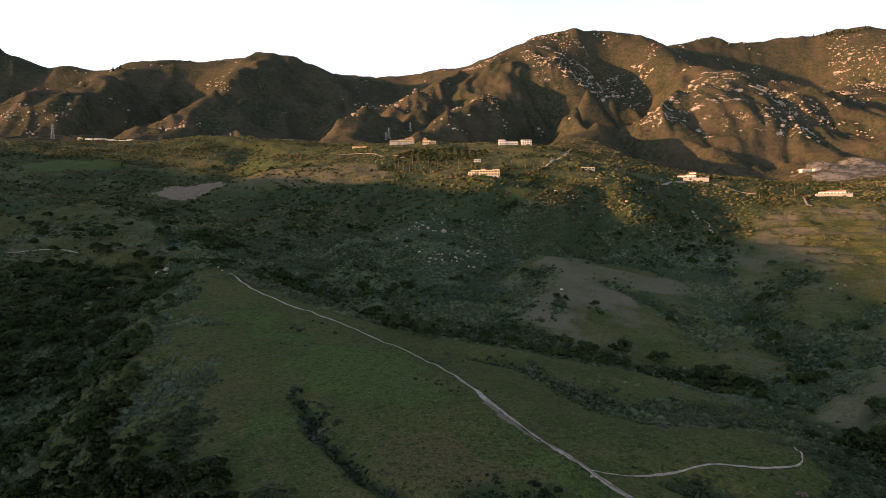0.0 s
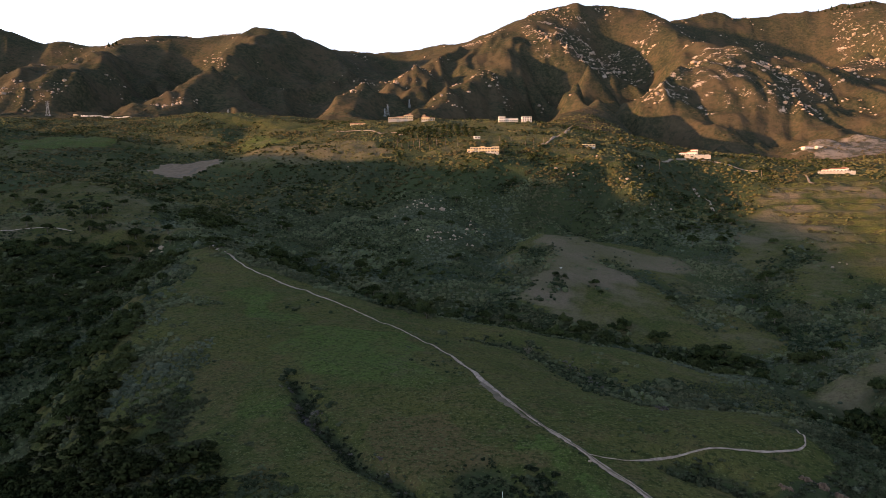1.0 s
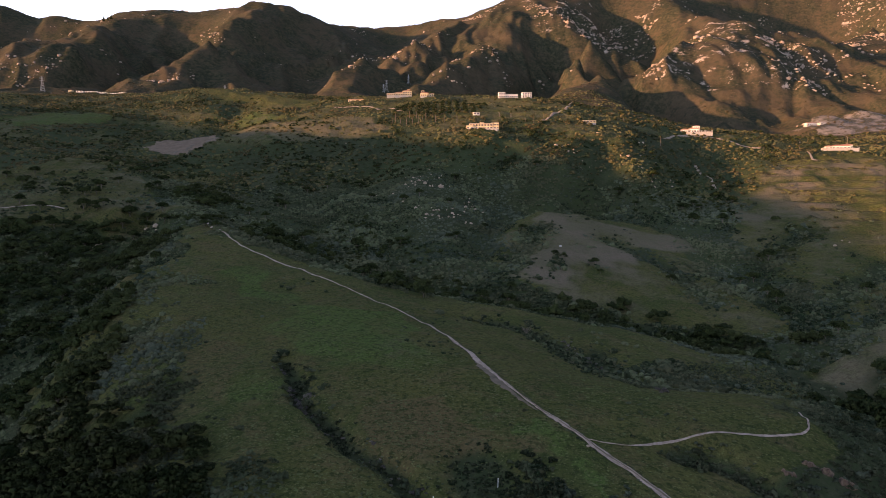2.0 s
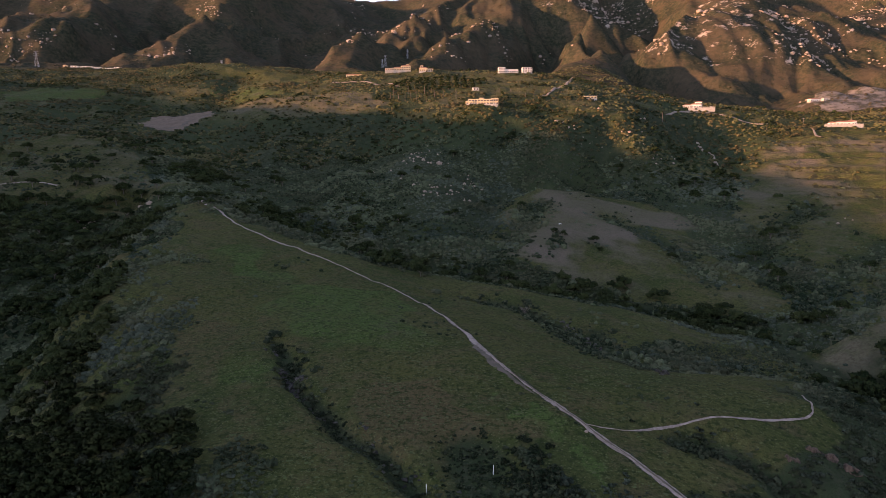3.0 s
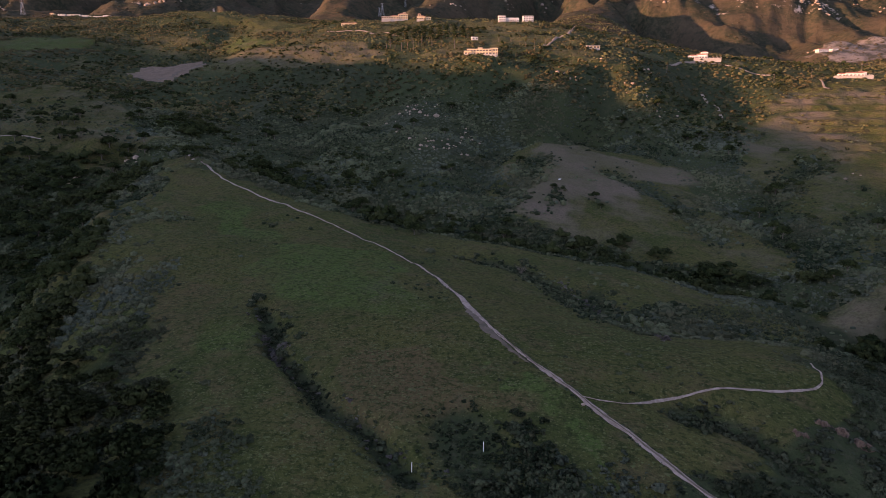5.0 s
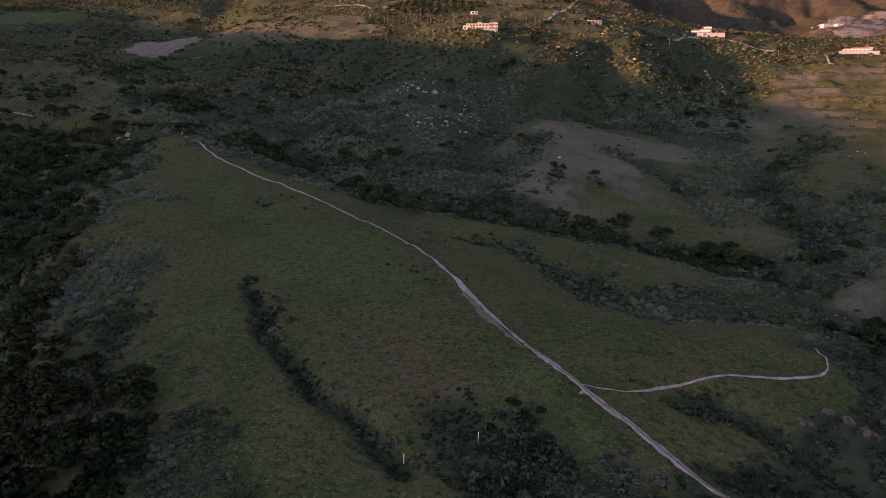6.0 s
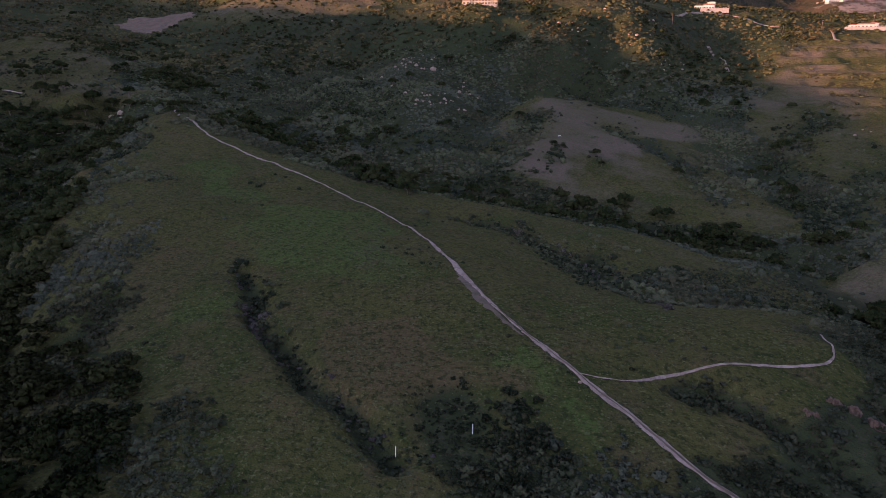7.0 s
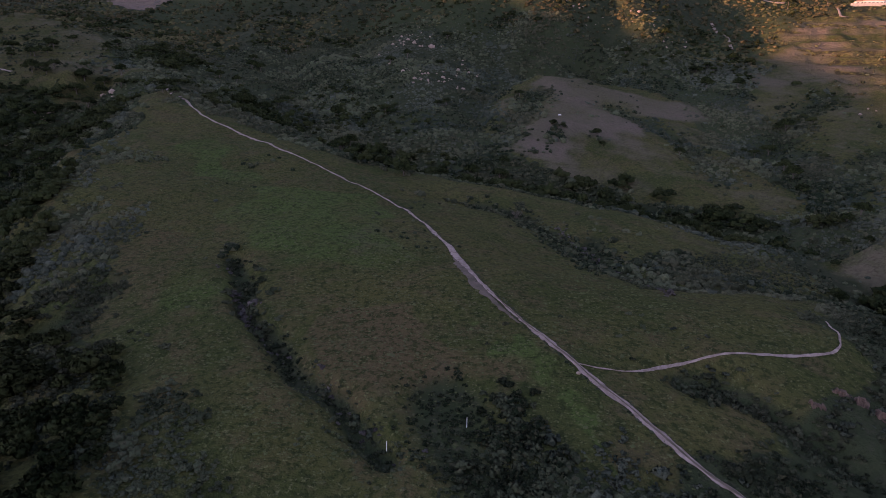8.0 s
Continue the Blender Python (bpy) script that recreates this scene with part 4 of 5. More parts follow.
def scrub_share(x, y):
    grass, dry, bare, bed = surveyed(x, y, "grass", "dry", "bare", "bed")
    patchy = ramp(fractal(x, y, 38, 3, 60), -0.6, 0.1)
    open_land = np.clip(np.maximum(grass * 1.02, dry), 0, 1)
    share = (1 - open_land) * (0.35 + 0.65 * patchy) + open_land * 0.025 * ramp(fractal(x, y, 30, 3, 61), 0.25, 0.6)
    share = np.maximum(share, 0.5 * bed * (1 - 0.6 * inside(x, y, RIDGE_GRASS, 9)))
    share = np.maximum(share, 0.30 * inside(x, y, KNOLL_GRASS, 25) * ramp(fractal(x, y, 30, 3, 62), -0.2, 0.4))
    share = np.maximum(share, 0.85 * inside(x, y, BANK_GREEN, 8) * ramp(fractal(x * 1.5, y, 16, 3, 63), -0.10, 0.30))
    share = np.maximum(share, np.maximum(0.95 * inside(x, y, BANK_CLUMP, 4), 0.9 * inside(x, y, SPUR_BRUSH, 9)))
    share = np.maximum(share, 0.85 * np.maximum(inside(x, y, SWALE_BRUSH, 7), inside(x, y, THICKET, 4)))
    return np.where((bare > 0.2) | (off_trail(x, y) < 2.2), 0, share)


def build_scrub():
    x, y = spread(190000, 105, 760, 1.45)
    wood = np.maximum(np.maximum(inside(x, y, WOOD_WEST, 10), inside(x, y, WOOD_SOUTH, 6)), inside(x, y, CREEK_WOOD, 8))
    keep = RNG.uniform(0, 1, len(x)) < scrub_share(x, y) * (0.62 - 0.3 * wood) * (1.55 - 0.55 * ramp(np.hypot(x, y), 200, 380))
    x, y = x[keep], y[keep]
    grey = 0.75 * np.maximum(inside(x, y, SAGE_SLOPE, 14), np.maximum(inside(x, y, SAGE_CREEK, 12), 0.05 * inside(x, y, BANK_GREEN, 8)))
    sage = fractal(x, y, 30, 3, 91) + RNG.normal(0, 0.3, len(x)) + grey > 0.62
    far = ramp(np.hypot(x, y), 230, 520)
    size = RNG.lognormal(0.55, 0.36, len(x)) * (1 + 0.38 * far) * (1 + 0.35 * fractal(x, y, 55, 2, 33))
    tone = np.clip(0.36 + 0.6 * fractal(x, y, 24, 3, 44) + RNG.normal(0, 0.26, len(x)), 0, 1)
    near = np.hypot(x, y) < 238
    a, b, c, d = ~sage & ~near, ~sage & near, sage & near, sage & ~near
    scatter("canyon_scrub", x[a], y[a], size[a], 5, 3, SCRUB, "dark green chaparral bushes crowding the canyon slopes", 1.1, tone[a])
    scatter("bank_scrub", x[b], y[b], size[b], 4, 11, BANK_SCRUB, "dark coyote bushes covering the steep bank below the ridge", 1.05, tone[b], lobes=3)
    scatter("bank_sage", x[c], y[c], size[c] * 0.95, 4, 14, SAGE, "grey-green sage bushes on the steep bank", 1.0, tone[c], lobes=2)
    scatter("sagebrush", x[d], y[d], size[d] * 0.85, 5, 5, SAGE, "grey-green sagebrush in loose patches on the slopes", 1.0, tone[d])
    x, y = spread(112000, 740, 1800, 1.5)
    keep = RNG.uniform(0, 1, len(x)) < scrub_share(x, y) * 0.6
    x, y = x[keep], y[keep]
    tone = np.clip(0.42 + 0.5 * fractal(x, y, 50, 3, 44) + RNG.normal(0, 0.22, len(x)), 0, 1)
    scatter("hillside_scrub", x, y, np.clip(RNG.lognormal(1.25, 0.42, len(x)), 1.6, 7.0), 4, 0, HILL_SCRUB, "dark green chaparral covering the middle hills", 1.05, tone)
    x, y = spread(40000, 1750, 4600, 1.5)
    crag = surveyed(x, y, "crag")
    keep = RNG.uniform(0, 1, len(x)) < 0.75 - 0.6 * crag
    x, y = x[keep], y[keep]
    tone = np.clip(0.5 + 0.5 * fractal(x, y, 160, 3, 44) + RNG.normal(0, 0.15, len(x)), 0, 1)
    scatter("mountain_scrub", x, y, np.clip(RNG.lognormal(1.7, 0.35, len(x)), 2, 10), 3, 0, BRUSH, "brown-green brush on the mountain slopes", 0.6, tone)


def build_woods():
    """Closed oak woods, where no tree stands apart: many overlapping rounded crowns."""
    x, y = spread(60000, 110, 800, 1.5)
    creek = inside(x, y, CREEK_WOOD, 20) * ramp(fractal(x, y, 40, 3, 70) + 0.002 * x, -0.35, 0.35)
    south = inside(x, y, WOOD_SOUTH, 5)
    wood = np.maximum(np.maximum(inside(x, y, WOOD_WEST, 10), creek) * ramp(fractal(x, y, 26, 3, 72), -0.6, 0.0), 0.8 * south)
    keep = RNG.uniform(0, 1, len(x)) < wood * 0.32
    x, y = x[keep], y[keep]
    size = np.clip(RNG.lognormal(1.72, 0.32, len(x)), 3, 9.5)
    near = np.hypot(x, y) < 270
    scatter("near_oak_wood", x[near], y[near], size[near] * 0.9, 5, 24, OAK, "dark evergreen oak crowns crowding the steep bank", 1.05, lift=0.30, category="wood", lobes=13)
    scatter("oak_wood", x[~near], y[~near], size[~near], 5, 7, OAK, "dark evergreen oak crowns filling the canyon bottom", 1.05, lift=0.32, category="wood", lobes=7)
    x, y = spread(40000, 480, 1550, 1.6)
    keep = RNG.uniform(0, 1, len(x)) < scrub_share(x, y) * 0.45 * ramp(fractal(x, y, 70, 4, 71) + 0.4 * ramp(-x, 60, 260), 0.0, 0.6)
    x, y = x[keep], y[keep]
    scatter("hill_wood", x, y, np.clip(RNG.lognormal(1.5, 0.38, len(x)), 2.5, 9), 5, 3, OAK, "dark oaks dotted thickly over the hillsides", 1.0, lift=0.2, category="wood", lobes=3)


def boulder_shape(rng, fine):
    """A rough block of stone, twenty facets, about 2 m across."""
    bm = bmesh.new()
    bmesh.ops.create_icosphere(bm, subdivisions=1 if fine else 0, radius=1.0)
    for v in bm.verts:
        v.co *= 1 + rng.uniform(-0.22, 0.22)
        v.co.z *= 0.8
    verts = np.array([v.co[:] for v in bm.verts])
    faces = np.array([[v.index for v in f.verts] for f in bm.faces])
    bm.free()
    return verts[faces]


def strew(name, x, y, size, material, label, fine=True):
    shapes = np.stack([boulder_shape(RNG, fine) for _ in range(8)])
    tris = shapes[RNG.integers(0, 8, len(x))]
    spin = RNG.uniform(0, 6.283, len(x))
    c, s = np.cos(spin)[:, None, None], np.sin(spin)[:, None, None]
    half = (size * 0.5)[:, None, None]
    wide = RNG.uniform(0.7, 1.5, len(x))[:, None, None]
    verts = np.stack([(tris[..., 0] * c * wide - tris[..., 1] * s) * half + x[:, None, None], (tris[..., 0] * s * wide + tris[..., 1] * c) * half + y[:, None, None],
                      (tris[..., 2] + 0.25) * half + ground_at(x, y)[:, None, None]], -1)
    me = mesh_from(name, verts.reshape(-1, 3), np.arange(verts.size // 3).reshape(-1, 3), material)
    return tagged(new(name, me), label, "rocks", kind="stuff")


def build_stones():
    x, y = spread(260000, 1850, 4500, 1.6, 36)
    crag = surveyed(x, y, "crag")
    share = ramp(crag + 0.55 * fractal(x, y, 110, 5, 101), 0.42, 0.95) ** 1.3
    keep = RNG.uniform(0, 1, len(x)) < share * 0.16
    x, y = x[keep], y[keep]
    strew("mountain_boulders", x, y, RNG.lognormal(1.65, 0.5, len(x)), GRANITE, "pale granite boulders and slabs on the mountain flanks")
    x, y = spread(60000, 350, 900, 1.6, 36)
    share = np.maximum(np.maximum(inside(x, y, STONY_SLOPE, 14), inside(x, y, SCAR_STONES, 8)), np.maximum(inside(x, y, KNOLL_STONES, 8), 0.35 * inside(x, y, NOSE_SLOPE, 14)))
    keep = RNG.uniform(0, 1, len(x)) < share * ramp(fractal(x, y, 22, 3, 103), 0.0, 0.5) * 0.22
    x, y = x[keep], y[keep]
    strew("hillside_boulders", x, y, RNG.lognormal(0.55, 0.45, len(x)), GRANITE, "pale sandstone boulders lying among the scrub")


def build_tussocks():
    x, y = spread(40000, 112, 430, 1.3)
    keep = RNG.uniform(0, 1, len(x)) < inside(x, y, RIDGE_GRASS, 6) * (0.15 + 0.85 * ramp(fractal(x, y, 18, 3, 66), -0.2, 0.5))
    keep &= off_trail(x, y) > 1.5
    x, y = x[keep], y[keep]
    tone = np.clip(0.5 + 0.6 * fractal(x, y, 30, 3, 67) + RNG.normal(0, 0.15, len(x)), 0, 1)
    scatter("grass_tussocks", x, y, RNG.lognormal(-0.55, 0.4, len(x)), 3, 0, TUSSOCK, "rough tussocks of green and dry grass", 0.35, tone, category="grass")


build_scrub()
build_tussocks()
build_woods()
build_stones()

# ---------------------------------------------------------------- trails and roads


def ribbon(name, line, width, material, label, lift=0.12, seed=1, step=1.5, category="trail", rim=0.3, swell=()):
    """A trodden strip that follows the ground."""
    line = np.array(line, float)
    for _ in range(3):
        line = np.concatenate([line[:1], np.stack([0.75 * line[:-1] + 0.25 * line[1:], 0.25 * line[:-1] + 0.75 * line[1:]], 1).reshape(-1, 2), line[-1:]])
    along = np.r_[0, np.cumsum(np.hypot(*np.diff(line, axis=0).T))]
    s = np.arange(0, along[-1], step)
    x, y = np.interp(s, along, line[:, 0]), np.interp(s, along, line[:, 1])
    dx, dy = np.gradient(x), np.gradient(y)
    n = np.hypot(dx, dy) + 1e-9
    nx, ny = -dy / n, dx / n
    wide = width * (1 + rim * fractal(s, s * 0 + seed * 9.0, 9, 3, seed))
    for at, span, much in swell:          # wider or narrower stretches, by the distance along
        wide = wide * (1 + much * np.exp(-((s - at) / span) ** 2))
    rows = 7
    verts = []
    for k in range(rows):
        end = k in (0, rows - 1)
        o = (k / (rows - 1) - 0.5) * wide + rim * 0.5 * width * fractal(s, s * 0 + k * 5.0 + seed, 2.2, 3, seed + 5) * end * 1.6
        px, py = x + nx * o, y + ny * o
        verts.append(np.c_[px, py, ground_at(px, py) + (lift * 0.4 if end else lift)])
    verts = np.stack(verts, 1).reshape(-1, 3)
    i, j = np.meshgrid(np.arange(len(s) - 1), np.arange(rows - 1), indexing="ij")
    a = (i * rows + j).ravel()
    me = mesh_from(name, verts, np.c_[a, a + rows, a + rows + 1, a + 1][:, ::-1], material, True)
    return tagged(new(name, me), label, category, kind="structure")


def build_trails():
    main = MAIN_TRAIL
    ribbon("trail", main, 1.4, DIRT, "pale dirt track along the grassy ridge crest", 0.22, step=0.6, rim=0.28, swell=((116, 13, 0.8), (82, 14, -0.4), (200, 50, -0.3)))
    worn = [(13.4, 234), (15.9, 222), (20, 205), (24.2, 194.5), (28.6, 186)]
    ribbon("worn_verge", worn, 2.3, WORN, "brown worn turf beside the dirt track", 0.16, 4, 0.6, category="trail", swell=((0, 9, -0.85), (50, 10, -0.85)))
    ribbon("trail_rut", MAIN_TRAIL[:8], 0.3, WORN, "dark trampled strip between the wheel ruts", 0.36, 14, rim=0.9)
    ribbon("side_trail", SIDE_TRAIL, 0.66, DIRT, "narrow dirt footpath looping out to the spur", 0.2, 3, 0.6, rim=0.3, swell=((5, 12, -0.55), (75, 12, -0.2)))
    ribbon("upper_trail", [(-140.7, 442.5), (-148.1, 447.5), (-158.3, 460.5), (-173.6, 492.7)], 2.6, DIRT, "pale bare patch of track at the head of the ridge", 0.2, 5)
    ribbon("knoll_path", [(-358.6, 531.3), (-332.2, 533), (-310.6, 535.3), (-293.8, 530)], 1.6, DIRT, "dirt path crossing the grassy knoll", 0.2, 6)
    ribbon("creek_path", [(320.4, 843.8), (316.8, 815.5), (313.9, 783.4), (305.5, 746.2)], 3.4, ROAD, "pale dirt road winding down the hillside", 1.0, 7)
    ribbon("house_road", [(132.4, 903.3), (161.1, 984.2), (201, 1086.2), (326.7, 1576.3)], 4.5, ROAD, "pale concrete drive climbing to the upper villas", 1.3, 9, 3.0, "road", 0.1)
    ribbon("crest_road", [(-181.4, 1150.6), (-142.2, 1152.9), (-101, 1133.3), (-57.7, 1053)], 4.0, ROAD, "dirt road cut along the hillside under the villas", 1.3, 10, 3.0, "road", 0.2)
    ribbon("ridge_drive", [(302.3, 912.8), (342.5, 959.7), (385.4, 963.9), (406.5, 936.2), (434.4, 910.1)], 5.5, ROAD, "bare earth drive along the hill crest", 1.2, 11, 3.0, "road", 0.4)
    ribbon("grove_drive", [(478, 875.3), (467.5, 840.1), (464.3, 824.1)], 3.0, ROAD, "curving dirt drive above the terraces", 0.9, 12, 3.0, "road", 0.2)
    ribbon("field_edge", [(-351.2, 881.6), (-350, 939.7), (-337.8, 986.5), (-337.2, 1023.6)], 5.0, WORN, "rough grass strip dividing the tilled field", 0.4, 13, 3.0, "verge", 0.5)


build_trails()


# ---------------------------------------------------------------- parts and houses


def part(name, bm, material, parent, label=""):
    """Links a bmesh as one mesh object under a thing or under a part."""
    me = bpy.data.meshes.new(name)
    bm.to_mesh(me)
    bm.free()
    me.materials.append(material)
    ob = new(name, me)
    ob.parent = parent
    return tagged(ob, label)


def thing(name, m, label, category, group=""):
    ob = new(name)
    ob.empty_display_size = 0.5
    ob.matrix_world = m
    return tagged(ob, label, category, group)


def box(bm, x, y, z, w, d, h, bevel=0.0):
    """A box that stands on z, with its middle at x, y."""
    made = bmesh.ops.create_cube(bm, size=1.0, matrix=Matrix.Translation((x, y, z + h / 2)) @ Matrix.Diagonal((w, d, h, 1)))
    if bevel:
        edges = list({e for v in made["verts"] for e in v.link_edges})
        bmesh.ops.bevel(bm, geom=edges, offset=bevel, segments=1, affect="EDGES")
    return bm


def tube(bm, a, b, ra, rb, sides=6):
    """A tapered tube between two places."""
    a, b = Vector(a), Vector(b)
    turn = (b - a).to_track_quat("Z", "Y").to_matrix().to_4x4()
    bmesh.ops.create_cone(bm, cap_ends=True, segments=sides, radius1=ra, radius2=rb, depth=(b - a).length, matrix=Matrix.Translation((a + b) / 2) @ turn)
    return bm


def window(parent, x, y, z, w, h, side):
    """A framed window on a wall that faces -y (side 0) or -x (side 1)."""
    def lay(bm, u, v, ww, hh, deep, out):
        return box(bm, u, y - out, v, ww, deep, hh) if side == 0 else box(bm, x - out, u, v, deep, ww, hh)
    mid = x if side == 0 else y
    bm = bmesh.new()
    for u, v, ww, hh in ((mid, z - 0.12, w + 0.24, 0.12), (mid, z + h, w + 0.24, 0.12), (mid - w / 2 - 0.06, z, 0.12, h), (mid + w / 2 + 0.06, z, 0.12, h), (mid, z, 0.08, h)):
        lay(bm, u, v, ww, hh, 0.16, 0.04)
    frame_part = part("window", bm, TIMBER, parent, "dark framed window")
    for k in (-1, 1):
        part("pane", lay(bmesh.new(), mid + k * w / 4, z, w / 2 - 0.06, h, 0.06, 0.03), GLASS, frame_part)
    return frame_part


def hip_roof(bm, x, y, z, w, d, h, over=0.5):
    w, d = w / 2 + over, d / 2 + over
    ridge = max(w - d, 0.1)
    low = [bm.verts.new((x + i * w, y + j * d, z)) for i, j in ((-1, -1), (1, -1), (1, 1), (-1, 1))]
    eave = [bm.verts.new((v.co.x, v.co.y, z + 0.2)) for v in low]
    a, b = bm.verts.new((x - ridge, y, z + h)), bm.verts.new((x + ridge, y, z + h))
    bm.faces.new(low[::-1])
    for k in range(4):
        bm.faces.new((low[k], low[(k + 1) % 4], eave[(k + 1) % 4], eave[k]))
    bm.faces.new((eave[0], eave[1], b, a))
    bm.faces.new((eave[1], eave[2], b))
    bm.faces.new((eave[2], eave[3], a, b))
    bm.faces.new((eave[3], eave[0], a))
    return bm


def house(name, spot, turn, blocks, wall, label, category="house", pad=None, parapet=None):
    """A house of several blocks (x, y, width, depth, height, roof, windows), on its levelled pad."""
    x, y = spot
    reach = max(abs(b[0]) + b[2] / 2 for b in blocks)
    a = np.linspace(-1, 1, 9)
    gx, gy = np.meshgrid(a * reach * 0.9, a * 6)
    c, s = math.cos(radians(turn)), math.sin(radians(turn))
    z = float(np.percentile(ground_at((x + gx * c - gy * s).ravel(), (y + gx * s + gy * c).ravel()), 60))
    home = thing(name, pose(x, y, z, 0, 0, turn), label, category)
    for bx, by, w, d, h, roof, panes in blocks:
        part("foundation", box(bmesh.new(), bx, by, -5, w + 0.3, d + 0.3, 5.2), SLAB, home)
        part("wall", box(bmesh.new(), bx, by, 0.15, w, d, h, 0.06), wall, home)
        if roof == "flat":
            bm = box(bmesh.new(), bx, by, h + 0.15, w + 0.7, d + 0.7, 0.35, 0.05)
            part("roof", bm, SLAB, home, "flat pale roof slab")
        else:
            part("roof", hip_roof(bmesh.new(), bx, by, h + 0.12, w, d, min(w, d) * 0.22), TILE, home, "red clay tile hip roof")
        storeys = max(1, int(h / 3.1))
        for level in range(storeys):
            sill = 0.15 + level * h / storeys + 0.75
            for k in range(panes):
                window(home, bx + (k + 0.5 - panes / 2) * w / panes, by - d / 2, sill, min(2.4, 0.62 * w / panes), 1.6, 0)
            for k in range(2):
                window(home, bx - w / 2, by + (k - 0.5) * d * 0.45, sill, min(1.8, d * 0.22), 1.6, 1)
    if pad:
        px, py, w, d, top = pad
        part("terrace", box(bmesh.new(), px, py, top - 6, w, d, 6, 0.05), SLAB, home, "walled terrace in front of the house")
        bm = bmesh.new()
        for k in range(int(w / 2.5) + 1):
            box(bm, px - w / 2 + 0.1 + k * (w - 0.2) / int(w / 2.5), py - d / 2 + 0.1, top, 0.09, 0.09, 1.0)
        box(bm, px, py - d / 2 + 0.1, top + 1.0, w, 0.1, 0.08)
        part("railing", bm, WHITE, home, "thin white terrace railing")
    return home


def build_houses():
    house("hillside_villa", (55.2, 869.9), -6, [(-3, 0, 30, 11, 6.6, "flat", 8), (-17, -3, 9, 9, 4.2, "flat", 2), (15, 1, 9, 11, 7.6, "flat", 3), (-2, 2, 5, 7, 8.4, "flat", 1)],
          STUCCO, "long cream two-storey villa with flat roofs on a knoll", pad=(-2, -9, 40, 8, 0.2))
    house("guest_house", (52, 995.3), 8, [(0, 0, 9, 7, 3.4, "flat", 2)], WHITEWASH, "small white outbuilding among trees above the villa")
    house("pool_house", (201, 915.8), 5, [(0, 0, 18, 6, 3.2, "flat", 4)], STUCCO, "low cream outbuilding beside garden trees")
    house("crest_villa", (116, 1243), 4, [(-5, 0, 12, 10, 8.6, "flat", 3), (13, 1, 24, 9, 5.4, "flat", 6)], WHITEWASH, "pale two-storey villa with a long low wing on the crest")
    house("crest_tower_house", (157, 1245), 4, [(0, 0, 18, 12, 9.4, "flat", 4)], WHITEWASH, "square pale two-storey villa on the crest")
    house("ridge_villa", (-64, 1266.2), 6, [(0, 0, 17, 11, 8.0, "hip", 4), (-15, -2, 14, 9, 4.6, "hip", 3), (3, 1, 4.5, 4.5, 11.5, "hip", 1), (-30, -4, 16, 7, 3.2, "flat", 4)],
          STUCCO, "cream villa with tiled hip roofs and a small tower")
    house("ridge_villa_wing", (-31, 1248.1), 2, [(0, 0, 15, 10, 5.4, "hip", 4), (-3, 1, 5, 5, 10.0, "hip", 1), (13, 1, 9, 8, 4.2, "hip", 2)], STUCCO, "cream tiled house with a square chimney tower")
    house("long_cottage", (-157.9, 1229.4), 5, [(0, 0, 22, 8, 4.2, "hip", 5), (12, 0, 8, 8, 5.0, "hip", 2)], STUCCO, "long low cream house at the edge of the hill")
    house("white_house", (370.3, 987.9), -12, [(0, 0, 14, 10, 5.0, "hip", 4), (4, 2, 9, 8, 8.6, "hip", 3), (-12, -1, 12, 8, 3.8, "hip", 4)],
          WHITEWASH, "white two-tier house with red tile roofs on a terrace", pad=(7, -8, 36, 7, 0.3))
    house("grove_house", (529.2, 888.3), -14, [(0, 4, 22, 9, 4.0, "hip", 5), (-14, 5, 9, 8, 3.4, "hip", 2), (9, 7, 10, 9, 5.4, "hip", 3)],
          WHITEWASH, "low white house with tiled roofs above an orchard", pad=(-4, -8, 44, 5, 0.9))
    for k, (spot, w) in enumerate(zip([(-860.4, 1605.5), (-841.6, 1622.3), (-824.2, 1637.2), (-791.9, 1622.8), (-773.8, 1637.3)], (15, 28, 20, 30, 16))):
        home = house("nursery_shed", spot, 3, [(0, 0, w, 8, 3.0, "flat", max(2, w // 6))], WHITEWASH, "long low white nursery shed on the plateau", "shed")
        tagged(home, group="nursery sheds")
    house("barn", (-914, 1663), 0, [(0, 0, 9, 8, 4.0, "hip", 2)], STUCCO, "small barn at the end of the plateau")
    house("works_shed", (885.3, 1610.7), 10, [(0, 0, 26, 12, 5.0, "hip", 5)], WHITEWASH, "grey-white work shed on the cleared ground", "shed")
    house("works_office", (938.2, 1655.4), 10, [(0, 0, 16, 10, 4.0, "flat", 4)], WHITEWASH, "white flat-roofed office on the cleared ground", "shed")


build_houses()


def water_tank(spot):
    x, y = spot
    z = float(ground_at(x, y)[0])
    tank = thing("water_tank", pose(x, y, z), "white round water tank on the green rise", "tank")
    bm = bmesh.new()
    bmesh.ops.create_cone(bm, cap_ends=True, segments=24, radius1=5.0, radius2=5.0, depth=7.0, matrix=Matrix.Translation((0, 0, 2.5)))
    part("wall", bm, WHITE, tank)
    bm = bmesh.new()
    bmesh.ops.create_cone(bm, cap_ends=True, segments=24, radius1=5.2, radius2=0.6, depth=1.2, matrix=Matrix.Translation((0, 0, 6.6)))
    part("roof", bm, WHITE, tank, "shallow conical steel roof")


